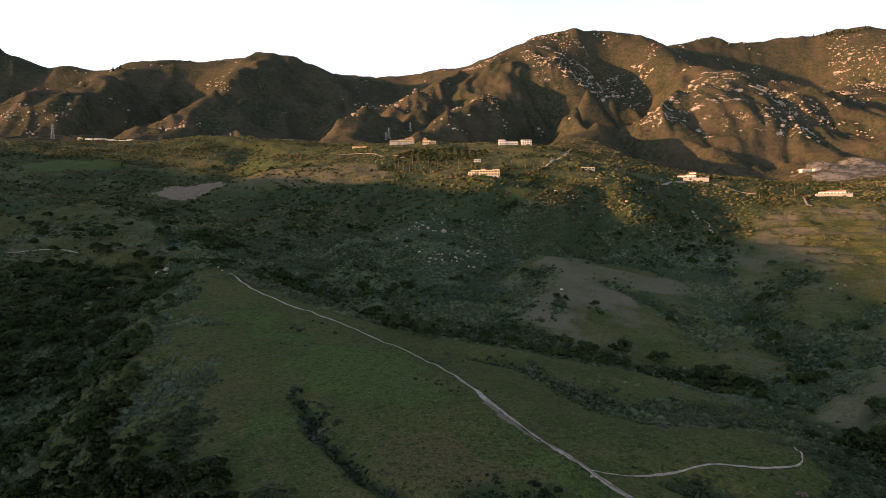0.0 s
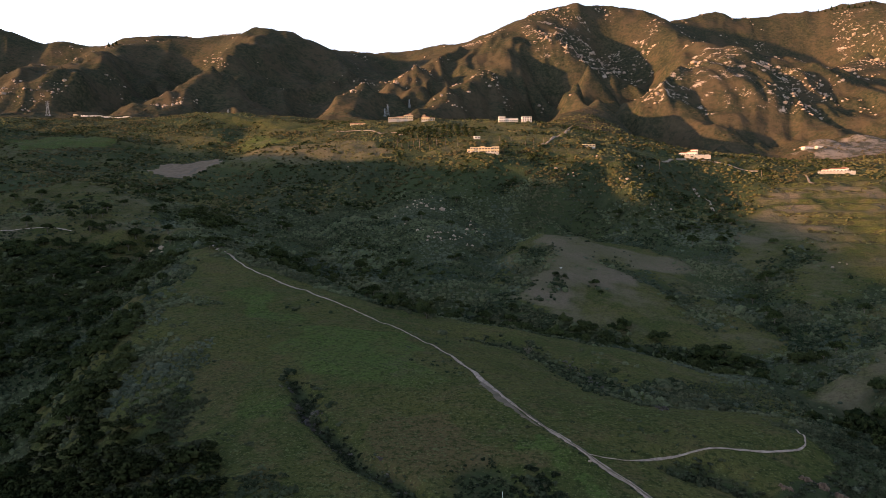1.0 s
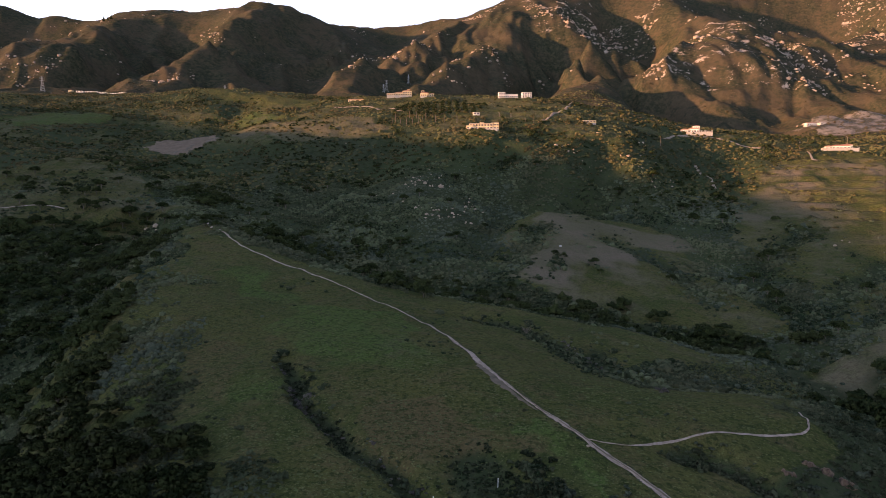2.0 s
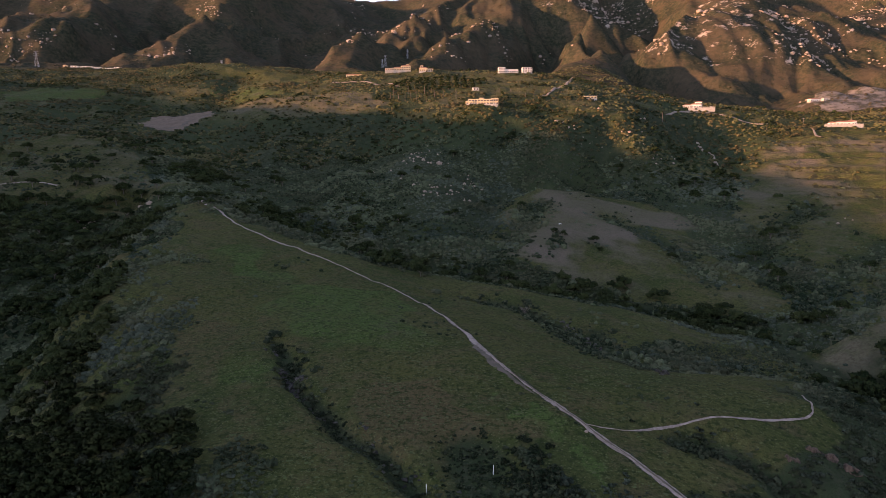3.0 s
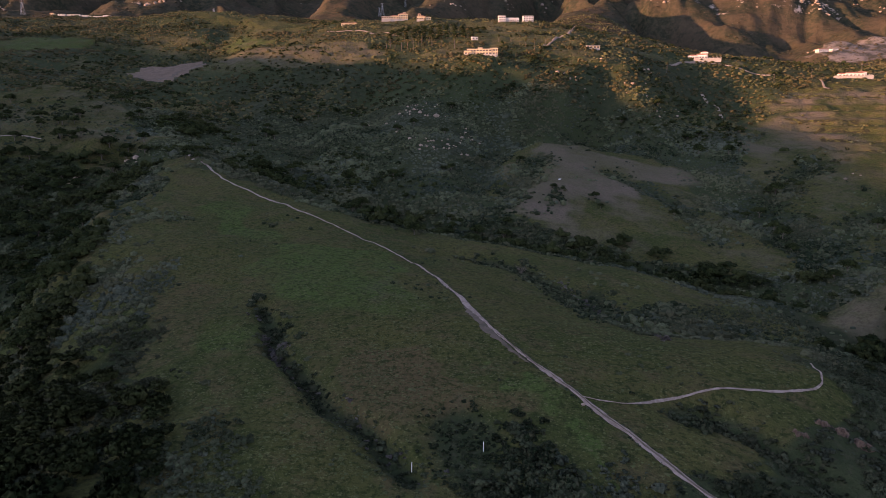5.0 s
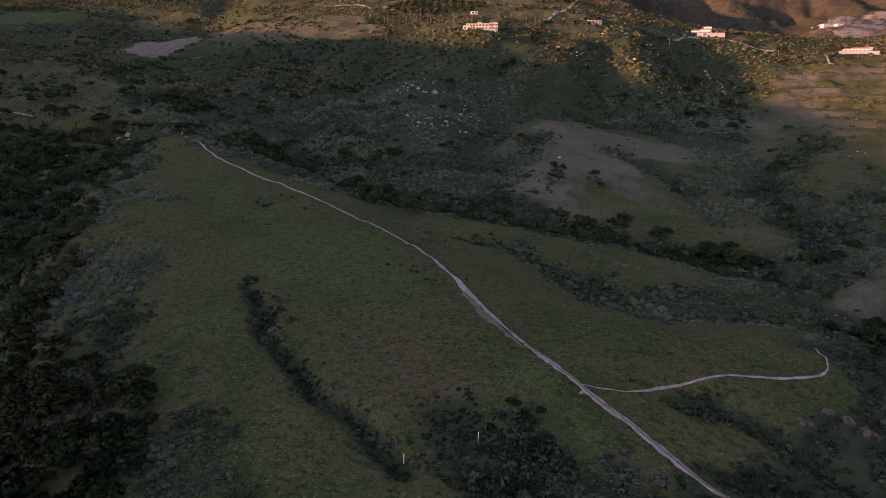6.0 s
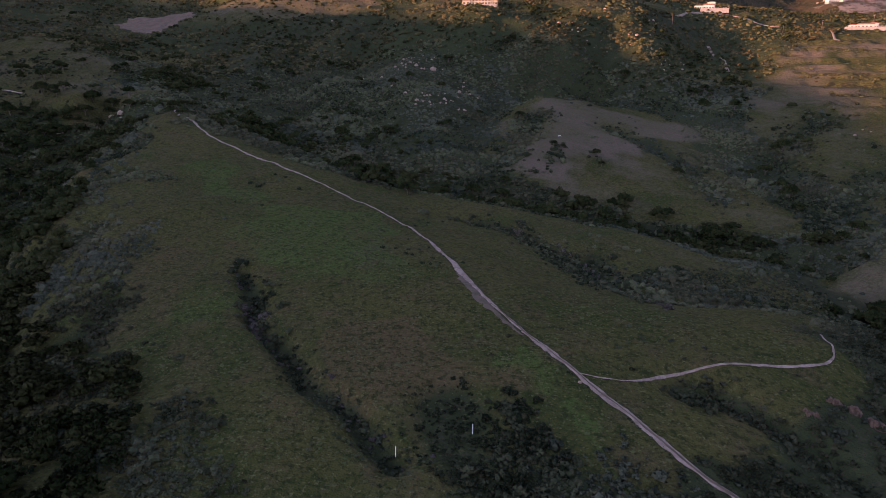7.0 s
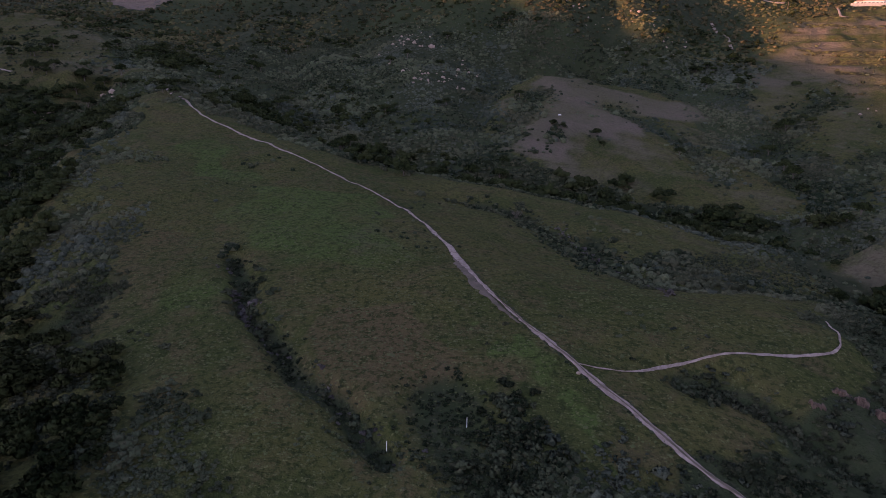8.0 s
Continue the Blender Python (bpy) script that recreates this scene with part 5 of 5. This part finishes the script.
def pylon(spot, tall, turn):
    """A lattice tower with three pairs of arms."""
    x, y = spot
    tower = thing("power_pylon", pose(x, y, float(ground_at(x, y)[0]) - 0.5, 0, 0, turn), "grey steel lattice power pylon on a mountain foothill", "pylon", "power pylons")
    corner = lambda h: tall * (0.11 * (1 - h) ** 1.3 + 0.016)
    for i, j in ((-1, -1), (1, -1), (1, 1), (-1, 1)):
        bm = bmesh.new()
        for a, b in ((0, 0.5), (0.5, 1.0)):
            ra, rb = corner(a), corner(b)
            tube(bm, (i * ra, j * ra, a * tall), (i * rb, j * rb, b * tall), 0.24, 0.18, 4)
        part("leg", bm, STEEL, tower)
    levels = (0.0, 0.18, 0.34, 0.48, 0.6, 0.71, 0.8, 0.88, 0.95)
    bm = bmesh.new()
    for a, b in zip(levels, levels[1:]):
        ra, rb = corner(a), corner(b)
        for (i, j), (k, m) in (((-1, -1), (1, -1)), ((1, -1), (1, 1)), ((1, 1), (-1, 1)), ((-1, 1), (-1, -1))):
            tube(bm, (i * ra, j * ra, a * tall), (k * rb, m * rb, b * tall), 0.13, 0.13, 4)
            tube(bm, (k * ra, m * ra, a * tall), (i * rb, j * rb, b * tall), 0.13, 0.13, 4)
    part("bracing", bm, STEEL, tower)
    for h in (0.72, 0.84, 0.95):
        bm = bmesh.new()
        tube(bm, (-0.15 * tall, 0, h * tall), (0.15 * tall, 0, h * tall), 0.2, 0.2, 4)
        tube(bm, (-0.15 * tall, 0, h * tall), (0, 0, (h + 0.05) * tall), 0.12, 0.12, 4)
        tube(bm, (0.15 * tall, 0, h * tall), (0, 0, (h + 0.05) * tall), 0.12, 0.12, 4)
        part("cross_arm", bm, STEEL, tower)


def utility_pole(spot, tall, label, arms=1):
    x, y = spot
    pole = thing("utility_pole", pose(x, y, float(ground_at(x, y)[0]) - 0.4, 0, 0, 20), label, "pole", "utility poles")
    part("pole", tube(bmesh.new(), (0, 0, 0), (0, 0, tall), 0.2, 0.14, 8), TIMBER, pole)
    for k in range(arms):
        part("cross_arm", box(bmesh.new(), 0, 0.2, tall - 0.8 - k * 1.1, 2.6, 0.14, 0.18), TIMBER, pole)
        for u in (-1.1, -0.5, 0.5, 1.1):
            part("insulator", tube(bmesh.new(), (u, 0.2, tall - 0.62 - k * 1.1), (u, 0.2, tall - 0.34 - k * 1.1), 0.07, 0.05, 6), WHITE, pole)


def marker_post(spot, tall):
    x, y = spot
    post = thing("marker_post", pose(x, y, float(ground_at(x, y)[0]) - 0.2), "thin white marker post standing in the grass", "post", "marker posts")
    part("post", tube(bmesh.new(), (0, 0, 0), (0.03, 0, tall), 0.07, 0.07, 6), WHITE, post)
    part("cap", tube(bmesh.new(), (0.03, 0, tall), (0.03, 0, tall + 0.08), 0.085, 0.05, 6), WHITE, post)


def build_masts():
    water_tank((-724.9, 2055.8))
    for spot, tall, turn in zip([(305.4, 2318.6), (-169.1, 2058.7), (-177.3, 2052.1), (662.3, 2361), (-983.4, 1662.6), (-648.9, 2016.5), (-106.9, 2154.6)], (38, 36, 26, 34, 38, 24, 30), (10, 30, 30, -20, 15, 5, 40)):
        pylon(spot, tall, turn)
    for spot, tall in zip([(540.8, 894.9), (475.2, 890), (426, 886)], (15, 11, 9)):
        utility_pole(spot, tall, "weathered timber utility pole beside the hill road", 2 if tall > 12 else 1)
    for spot in [(0.6, 147.5), (15, 152.4)]:
        marker_post(spot, 2.3)


build_masts()


# ---------------------------------------------------------------- single trees


def crown_mesh(rng, clumps, per, reach, base, top):
    """Leaf clumps grouped in rounded masses, with gaps between them."""
    tris = []
    for k in range(clumps):
        a = k * 2.4 + rng.uniform(-0.4, 0.4)
        r = reach * math.sqrt((k + 0.4) / clumps) * rng.uniform(0.7, 1.0)
        h = base + (top - base) * (1 - (r / reach) ** 2) * rng.uniform(0.55, 1.0)
        size = reach * rng.uniform(0.34, 0.52)
        tris.append(bush_shape(per, rng, 0.75) * size + np.array((r * math.cos(a), r * math.sin(a), h)))
    return np.concatenate(tris)


def oak_tree(rng, tall, label):
    tree = thing("oak_tree", Matrix(), label, "tree", "oaks on the slopes")
    reach = tall * rng.uniform(0.5, 0.62)
    bm = bmesh.new()
    fork = Vector((rng.uniform(-0.2, 0.2), rng.uniform(-0.2, 0.2), tall * 0.3))
    tube(bm, (0, 0, -0.6), fork, tall * 0.05, tall * 0.035, 7)
    for k in range(5):
        a = k * 1.26 + rng.uniform(-0.3, 0.3)
        tip = fork + Vector((math.cos(a) * reach * 0.6, math.sin(a) * reach * 0.6, tall * rng.uniform(0.25, 0.45)))
        tube(bm, fork, tip, tall * 0.026, tall * 0.009, 5)
    part("trunk", bm, BARK, tree, "grey forked trunk")
    tris = crown_mesh(rng, 15, 44, reach, tall * 0.42, tall * 0.86)
    me = mesh_from("crown", tris.reshape(-1, 3), np.arange(tris.size // 3).reshape(-1, 3), OAK)
    paint(me, "tone", np.repeat(np.repeat(rng.uniform(0, 1, 15), 44), 3))
    crown = new("crown", me)
    crown.parent = tree
    tagged(crown, "dense dark evergreen leaves")
    return tree


def palm_tree(rng, tall, label):
    tree = thing("palm_tree", Matrix(), label, "palm", "palms round the villa")
    bm = bmesh.new()
    lean = Vector((rng.uniform(-0.4, 0.4), rng.uniform(-0.4, 0.4), 0))
    spots = [lean * (k / 4) ** 2 + Vector((0, 0, tall * k / 4 - (0.5 if k == 0 else 0))) for k in range(5)]
    for k in range(4):
        tube(bm, spots[k], spots[k + 1], 0.34 - 0.03 * k, 0.31 - 0.03 * k, 7)
    part("trunk", bm, BARK, tree, "slender ringed trunk")
    top, verts = np.array(spots[-1]), []
    for k in range(26):
        a, up = k * 2.4, rng.uniform(-0.7, 1.1)
        out, wide = np.array((math.cos(a), math.sin(a), 0)), np.array((-math.sin(a), math.cos(a), 0))
        tip, old = top, 0.55
        for n in range(4):
            step = out * math.cos(up) * 0.8 + np.array((0, 0, math.sin(up) * 0.8))
            w = 0.5 * (1 - (n + 1) / 4.6)
            verts += [tip - wide * old * 0.5, tip + wide * old * 0.5, tip + step + wide * w, tip - wide * old * 0.5, tip + step + wide * w, tip + step - wide * w]
            tip, up, old = tip + step, up - 0.45, 2 * w
    verts = np.array(verts)
    me = mesh_from("fronds", verts, np.arange(len(verts)).reshape(-1, 3), FROND)
    paint(me, "tone", np.repeat(rng.uniform(0, 1, len(verts) // 24), 24))
    fronds = new("fronds", me)
    fronds.parent = tree
    tagged(fronds, "drooping feathery fronds")
    return tree


def pine_tree(rng, tall):
    tree = thing("pine_tree", Matrix(), "dark conifer standing against the sky on the mountain crest", "tree", "conifers on the skyline")
    part("trunk", tube(bmesh.new(), (0, 0, -1), (0, 0, tall), tall * 0.028, tall * 0.006, 6), BARK, tree)
    tris = []
    for k in range(9):
        h = tall * (0.22 + 0.085 * k)
        tris.append(bush_shape(16, rng, 0.6) * tall * 0.20 * (1 - k / 10.5) + np.array((rng.uniform(-0.4, 0.4), rng.uniform(-0.4, 0.4), h)))
    tris = np.concatenate(tris)
    me = mesh_from("crown", tris.reshape(-1, 3), np.arange(tris.size // 3).reshape(-1, 3), OAK)
    paint(me, "tone", np.full(tris.size // 3, 0.3))
    crown = new("crown", me)
    crown.parent = tree
    return tree


def plant(kind, spots, scales):
    """Copies of a few grown trees, each with its own turn and size."""
    rng = np.random.default_rng(len(spots) + 3)
    for k, ((x, y), s) in enumerate(zip(spots, scales)):
        z = float(ground_at(x, y)[0])
        m = pose(x, y, z, 0, 0, rng.uniform(0, 360)) @ Matrix.Diagonal((s * rng.uniform(0.9, 1.1), s * rng.uniform(0.9, 1.1), s, 1))
        if k < len(kind):
            kind[k].matrix_world = m
        else:
            source = kind[k % len(kind)]
            twin = copy_thing(source, Matrix())
            twin.matrix_world = m


def build_trees():
    rng = np.random.default_rng(21)
    oaks = [oak_tree(rng, 7.0, "dark evergreen oak standing on the scrubby slope") for _ in range(7)]
    x, y = spread(9000, 200, 760, 1.6, 35)
    wood = np.maximum(inside(x, y, LEFT_WOOD, 10), inside(x, y, CREEK_WOOD, 8))
    share = 0.035 * wood + 0.10 * inside(x, y, KNOLL_GRASS, 20) * ramp(fractal(x, y, 40, 2, 81), 0, 0.4) + 0.016 * scrub_share(x, y) * (np.hypot(x, y) > 380)
    keep = rng.uniform(0, 1, len(x)) < share
    spots = [(192.1, 313.8), (109.5, 467.8), (109.4, 452.4), (83.1, 478.8), (88.6, 475.3), (236.4, 622.2), (226.4, 480), (298.3, 684.8), (38.3, 585.2), (8.8, 636.8), (-335.7, 538.6), (-311.5, 525.1), (-277.8, 525.5), (-263.2, 528.1), (-240.4, 522.7), (-228.7, 526.7), (-157.9, 453.5), (-148.1, 447.5), (-201.7, 494), (27.5, 418), (43.2, 412.9), (-7.3, 350.5)] + list(zip(x[keep], y[keep]))
    scales = [0.42, 0.8, 0.5, 0.6, 0.5, 1.2, 1.2, 1.1, 0.9, 0.9, 1.2, 1.1, 1.3, 1.0, 1.2, 1.1, 0.7, 0.8, 1.0, 1.0, 1.1, 0.9] + list(rng.uniform(0.65, 1.3, keep.sum()))
    plant(oaks, spots[:298], scales[:298])
    palms = [palm_tree(rng, t, "tall fan palm beside the hillside villa") for t in (9.0, 12.0, 7.0, 10.5)]
    spots = [(-69.2, 960.8), (-64.8, 968.3), (-57.7, 961), (-48.3, 953.8), (-40.3, 959.8), (-31.7, 947.1), (-26.5, 967.2), (-17.6, 931.7), (-7.3, 952.1), (4.9, 948.1), (12.8, 934.3), (22.4, 932.9), (115.5, 922.6), (123.7, 895.8), (101.2, 975.4), (140.5, 920.9), (85, 981.8), (283.6, 867.3), (270.2, 997.3), (-45.9, 992.6), (-35.7, 992.3), (-22.1, 991.1), (-12, 999.3)]
    plant(palms, spots, rng.uniform(0.8, 1.35, len(spots)))
    orchard = []
    for u in range(14):
        for v in range(10):
            orchard.append((-70 + u * 12.0 + rng.uniform(-1.5, 1.5), 1010 + v * 17.0 + rng.uniform(-2, 2)))
    ox, oy = np.array(orchard).T
    ok = inside(ox, oy, ORCHARD, 6) > 0.5
    olives = [oak_tree(rng, 4.6, "small round olive tree in a planted grove") for _ in range(4)]
    for tree in olives:
        tagged(tree, category="tree", group="olive grove")
    plant(olives, list(zip(ox[ok], oy[ok]))[:120], rng.uniform(0.8, 1.2, 120))
    pines = [pine_tree(rng, t) for t in (26.0, 20.0, 30.0)]
    spots = [(-1570.4, 3152.7), (-1551.1, 3151.7), (-1542.8, 3167.9), (2169.2, 3882.6), (2186.3, 3843.1), (2209.4, 3821.3), (2238.9, 3821.7), (2257, 3797.6), (2283, 3781.9), (2311.2, 3770.3), (2329.8, 3759), (2360.7, 3767.6), (2387.8, 3754.9), (2415.7, 3753.6)]
    plant(pines, spots, rng.uniform(0.7, 1.2, len(spots)))


build_trees()


# ---------------------------------------------------------------- growth along the gullies


def along(line, count, wide, rng):
    line = np.array(line, float)
    s = np.r_[0, np.cumsum(np.hypot(*np.diff(line, axis=0).T))]
    t = rng.uniform(0, s[-1], count)
    return np.interp(t, s, line[:, 0]) + rng.normal(0, wide, count), np.interp(t, s, line[:, 1]) + rng.normal(0, wide, count)


def build_gully_growth():
    rng = np.random.default_rng(5)
    x, y = along([(-54.1, 233.4), (-45.8, 218.8), (-36, 196.9), (-25, 178.6), (-15.1, 165.6), (-8.6, 159), (-2.4, 152.7), (4.3, 146.2), (10.2, 139.1), (14.8, 132)], 210, 0.9, rng)
    scatter("gully_bushes", x, y, rng.lognormal(-0.05, 0.4, len(x)), 5, 8, BANK_SCRUB, "dark bushes along the narrow gully in the grass", 0.9, lobes=3)
    x, y = along([(-43.5, 211), (-39.5, 203), (-36.5, 197.5), (-33.5, 192.5), (-31, 188.7)], 26, 0.8, rng)
    scatter("gully_sage", x - 1.5, y, rng.lognormal(0.75, 0.25, len(x)), 6, 12, DRY_SAGE, "grey dry sage bushes on the gully rim", 0.8, lobes=5)
    x, y = along([(-52, 228), (-47, 217), (-27, 181), (-12, 161), (-2, 150.5), (6, 143)], 46, 1.6, rng)
    scatter("gully_shrubs", x, y, rng.lognormal(0.15, 0.3, len(x)), 6, 12, DRY_SAGE, "pinkish-grey leafless shrubs in the gully", 0.8, lobes=4)
    x, y = along([(12.9, 324.2), (43.3, 308.5), (54, 275.4), (64.6, 251.4), (70.6, 222)], 260, 2.2, rng)
    scatter("swale_bushes", x, y, rng.lognormal(0.4, 0.4, len(x)), 5, 8, SCRUB, "dark bushes in the grassy swale", lobes=3)
    x, y = along([(54.8, 292.5), (63.8, 266.5), (70.9, 235.9), (74, 215)], 120, 1.2, rng)
    scatter("swale_sage", x, y, rng.lognormal(0.45, 0.3, len(x)), 5, 8, DRY_SAGE, "grey bushes at the foot of the spur", lobes=3)
    x, y = along([(22, 160), (20, 152), (26, 150), (24, 143), (18, 143), (25, 136), (17, 134)], 150, 3.4, rng)
    scatter("near_thicket", x, y, rng.lognormal(0.7, 0.35, len(x)), 6, 12, BANK_SCRUB, "dense dark thicket at the foot of the ridge", 1.15, lobes=6)
    x, y = along([(63.1, 169.4), (69, 163.7), (74.3, 157.7), (79.8, 151.3), (84.8, 143.7)], 220, 2.2, rng)
    scatter("bank_bushes", x, y, rng.lognormal(0.15, 0.4, len(x)), 5, 8, BANK_SCRUB, "dark bushes spilling down the eroded bank", lobes=4)
    x, y = along([(35.6, 135.7), (41, 143.7), (38, 134.8), (40, 130)], 90, 3.2, rng)
    scatter("slope_sage", x, y, rng.lognormal(0.25, 0.35, len(x)), 5, 10, SAGE, "low grey bushes below the track", lobes=3)
    for line in ([(388.5, 813.1), (450, 790), (509.1, 763.4)], [(447.7, 846.1), (540.4, 810.7)], [(366.6, 781), (420, 745), (474.5, 703.8)], [(365.7, 719.3), (422, 665)]):
        x, y = along(line, 55, 1.3, rng)
        scatter("terrace_hedge", x, y, rng.lognormal(0.75, 0.3, len(x)), 5, 4, HILL_SCRUB, "dark shrubs along a terrace edge in the golden grass", 0.8)
    x, y = along(MAIN_TRAIL[:14], 2300, 0.05, rng)
    side = rng.choice((-1, 1), len(x)) * rng.normal(0.85, 0.25, len(x)) + (rng.uniform(0, 1, len(x)) < 0.12) * rng.normal(0, 0.4, len(x))
    x, y = x + side * 0.91, y + side * 0.41
    scatter("trackside_grass", x, y, rng.lognormal(-0.75, 0.35, len(x)), 4, 4, BANK_SCRUB, "ragged grass tufts growing over the edges of the track", 0.5, category="grass")


build_gully_growth()


# ---------------------------------------------------------------- small things in the grass


def eroded_bank(spot, wide, tall, turn, seed):
    """A raw clay scarp, furrowed by rain, that tapers out into the turf at both ends."""
    rng = np.random.default_rng(seed)
    x, y = spot
    bank = thing("eroded_bank", pose(x, y, float(ground_at(x, y)[0]) - 0.7, 0, 0, turn), "raw orange-brown clay scarp broken out of the grass slope", "bank", "eroded banks")
    n, m = 26, 8
    u = np.linspace(-1, 1, n)
    top = tall * (1 - np.abs(u) ** 2.2) * (0.72 + 0.28 * fractal(u * 9, u * 0 + seed, 3, 3, seed)) + 0.05
    rib = 0.55 * fractal(u * 16, u * 0 + seed * 3.0, 2.2, 3, seed + 4)
    bm = bmesh.new()
    grid = []
    for i in range(n):
        row = []
        for j in range(m):
            v = j / (m - 1)
            out = -0.9 * top[i] * (1 - v) ** 1.3 - rib[i] * math.sin(v * 2.6) - 0.12 * rng.uniform(-1, 1) * (0 < j < m - 1)
            row.append(bm.verts.new((u[i] * wide / 2, out, v * top[i])))
        row.append(bm.verts.new((u[i] * wide / 2, 1.6, top[i] * 0.8)))
        grid.append(row)
    for i in range(n - 1):
        for j in range(m):
            bm.faces.new((grid[i][j], grid[i + 1][j], grid[i + 1][j + 1], grid[i][j + 1]))
    part("scarp", bm, CLAY, bank)


def dead_shrub(spot, tall):
    x, y = spot
    shrub = thing("dead_shrub", pose(x, y, float(ground_at(x, y)[0]) - 0.2), "leafless grey shrub with bare forked branches", "shrub")
    rng = np.random.default_rng(8)
    for k in range(9):
        bm = bmesh.new()
        a, out = k * 0.7 + rng.uniform(-0.2, 0.2), rng.uniform(0.3, 0.8)
        knee = Vector((math.cos(a) * out * tall * 0.4, math.sin(a) * out * tall * 0.4, tall * 0.5))
        tube(bm, (0, 0, 0), knee, 0.11, 0.07, 5)
        for _ in range(5):
            tip = knee + Vector((math.cos(a) * out + rng.uniform(-0.5, 0.5), math.sin(a) * out + rng.uniform(-0.5, 0.5), rng.uniform(0.6, 1.3))) * tall * 0.38
            tube(bm, knee, tip, 0.06, 0.02, 4)
        part("branch", bm, BARK, shrub)


def trough(spot):
    x, y = spot
    tank = thing("water_trough", pose(x, y, float(ground_at(x, y)[0]) - 0.15, 0, 0, 15), "white cattle trough standing on the dry hill", "trough")
    bm = bmesh.new()
    for u, v, w, d in ((0, -0.4, 1.8, 0.1), (0, 0.4, 1.8, 0.1), (-0.85, 0, 0.1, 0.7), (0.85, 0, 0.1, 0.7)):
        box(bm, u, v, 0.2, w, d, 0.5)
    part("wall", bm, WHITE, tank)
    part("base", box(bmesh.new(), 0, 0, 0, 1.8, 0.9, 0.2), SLAB, tank)


def stone(spot, size, seed):
    x, y = spot
    bm = bmesh.new()
    bmesh.ops.create_icosphere(bm, subdivisions=2, radius=size / 2)
    rng = np.random.default_rng(seed)
    for v in bm.verts:
        v.co *= 1 + rng.uniform(-0.12, 0.12)
        v.co.z *= 0.7
    me = bpy.data.meshes.new("boulder")
    bm.to_mesh(me)
    bm.free()
    me.materials.append(GRANITE)
    ob = new("boulder", me)
    ob.matrix_world = pose(x, y, float(ground_at(x, y)[0]) + size * 0.2, 0, 0, seed * 40)
    tagged(ob, "pale weathered boulder half sunk in the grass", "rock", "boulders")


def build_small_things():
    for k, (spot, wide, tall, turn) in enumerate(zip([(84.5, 161.5), (91.8, 166.2), (95, 164.6), (98.4, 161.8)], (4.5, 5.0, 4.0, 5.5), (1.7, 2.0, 2.2, 2.2), (-20, -35, -40, -30))):
        eroded_bank(spot, wide, tall, turn, k + 2)
    dead_shrub((41, 307), 4.2)
    trough((91.8, 506.9))
    spots = [(37.9, 165.3), (-252.4, 492.9), (-246, 492.6), (-205.1, 487.5), (-195.1, 477.4), (-245.5, 429.2), (-237, 419.2), (320.9, 533.2), (323.5, 527.6), (311, 525.6), (35.8, 682.3), (29.4, 669.2), (-35.2, 639.4), (-42.3, 622.2), (153.6, 774.2), (162.2, 767.7), (169.1, 763), (-124.6, 885.6), (236.2, 885.3)]
    for k, spot in enumerate(spots):
        far = math.hypot(*spot)
        stone(spot, (0.9 if far < 260 else 1.8) * (1 + 0.4 * math.sin(k * 2.3)), k)


build_small_things()
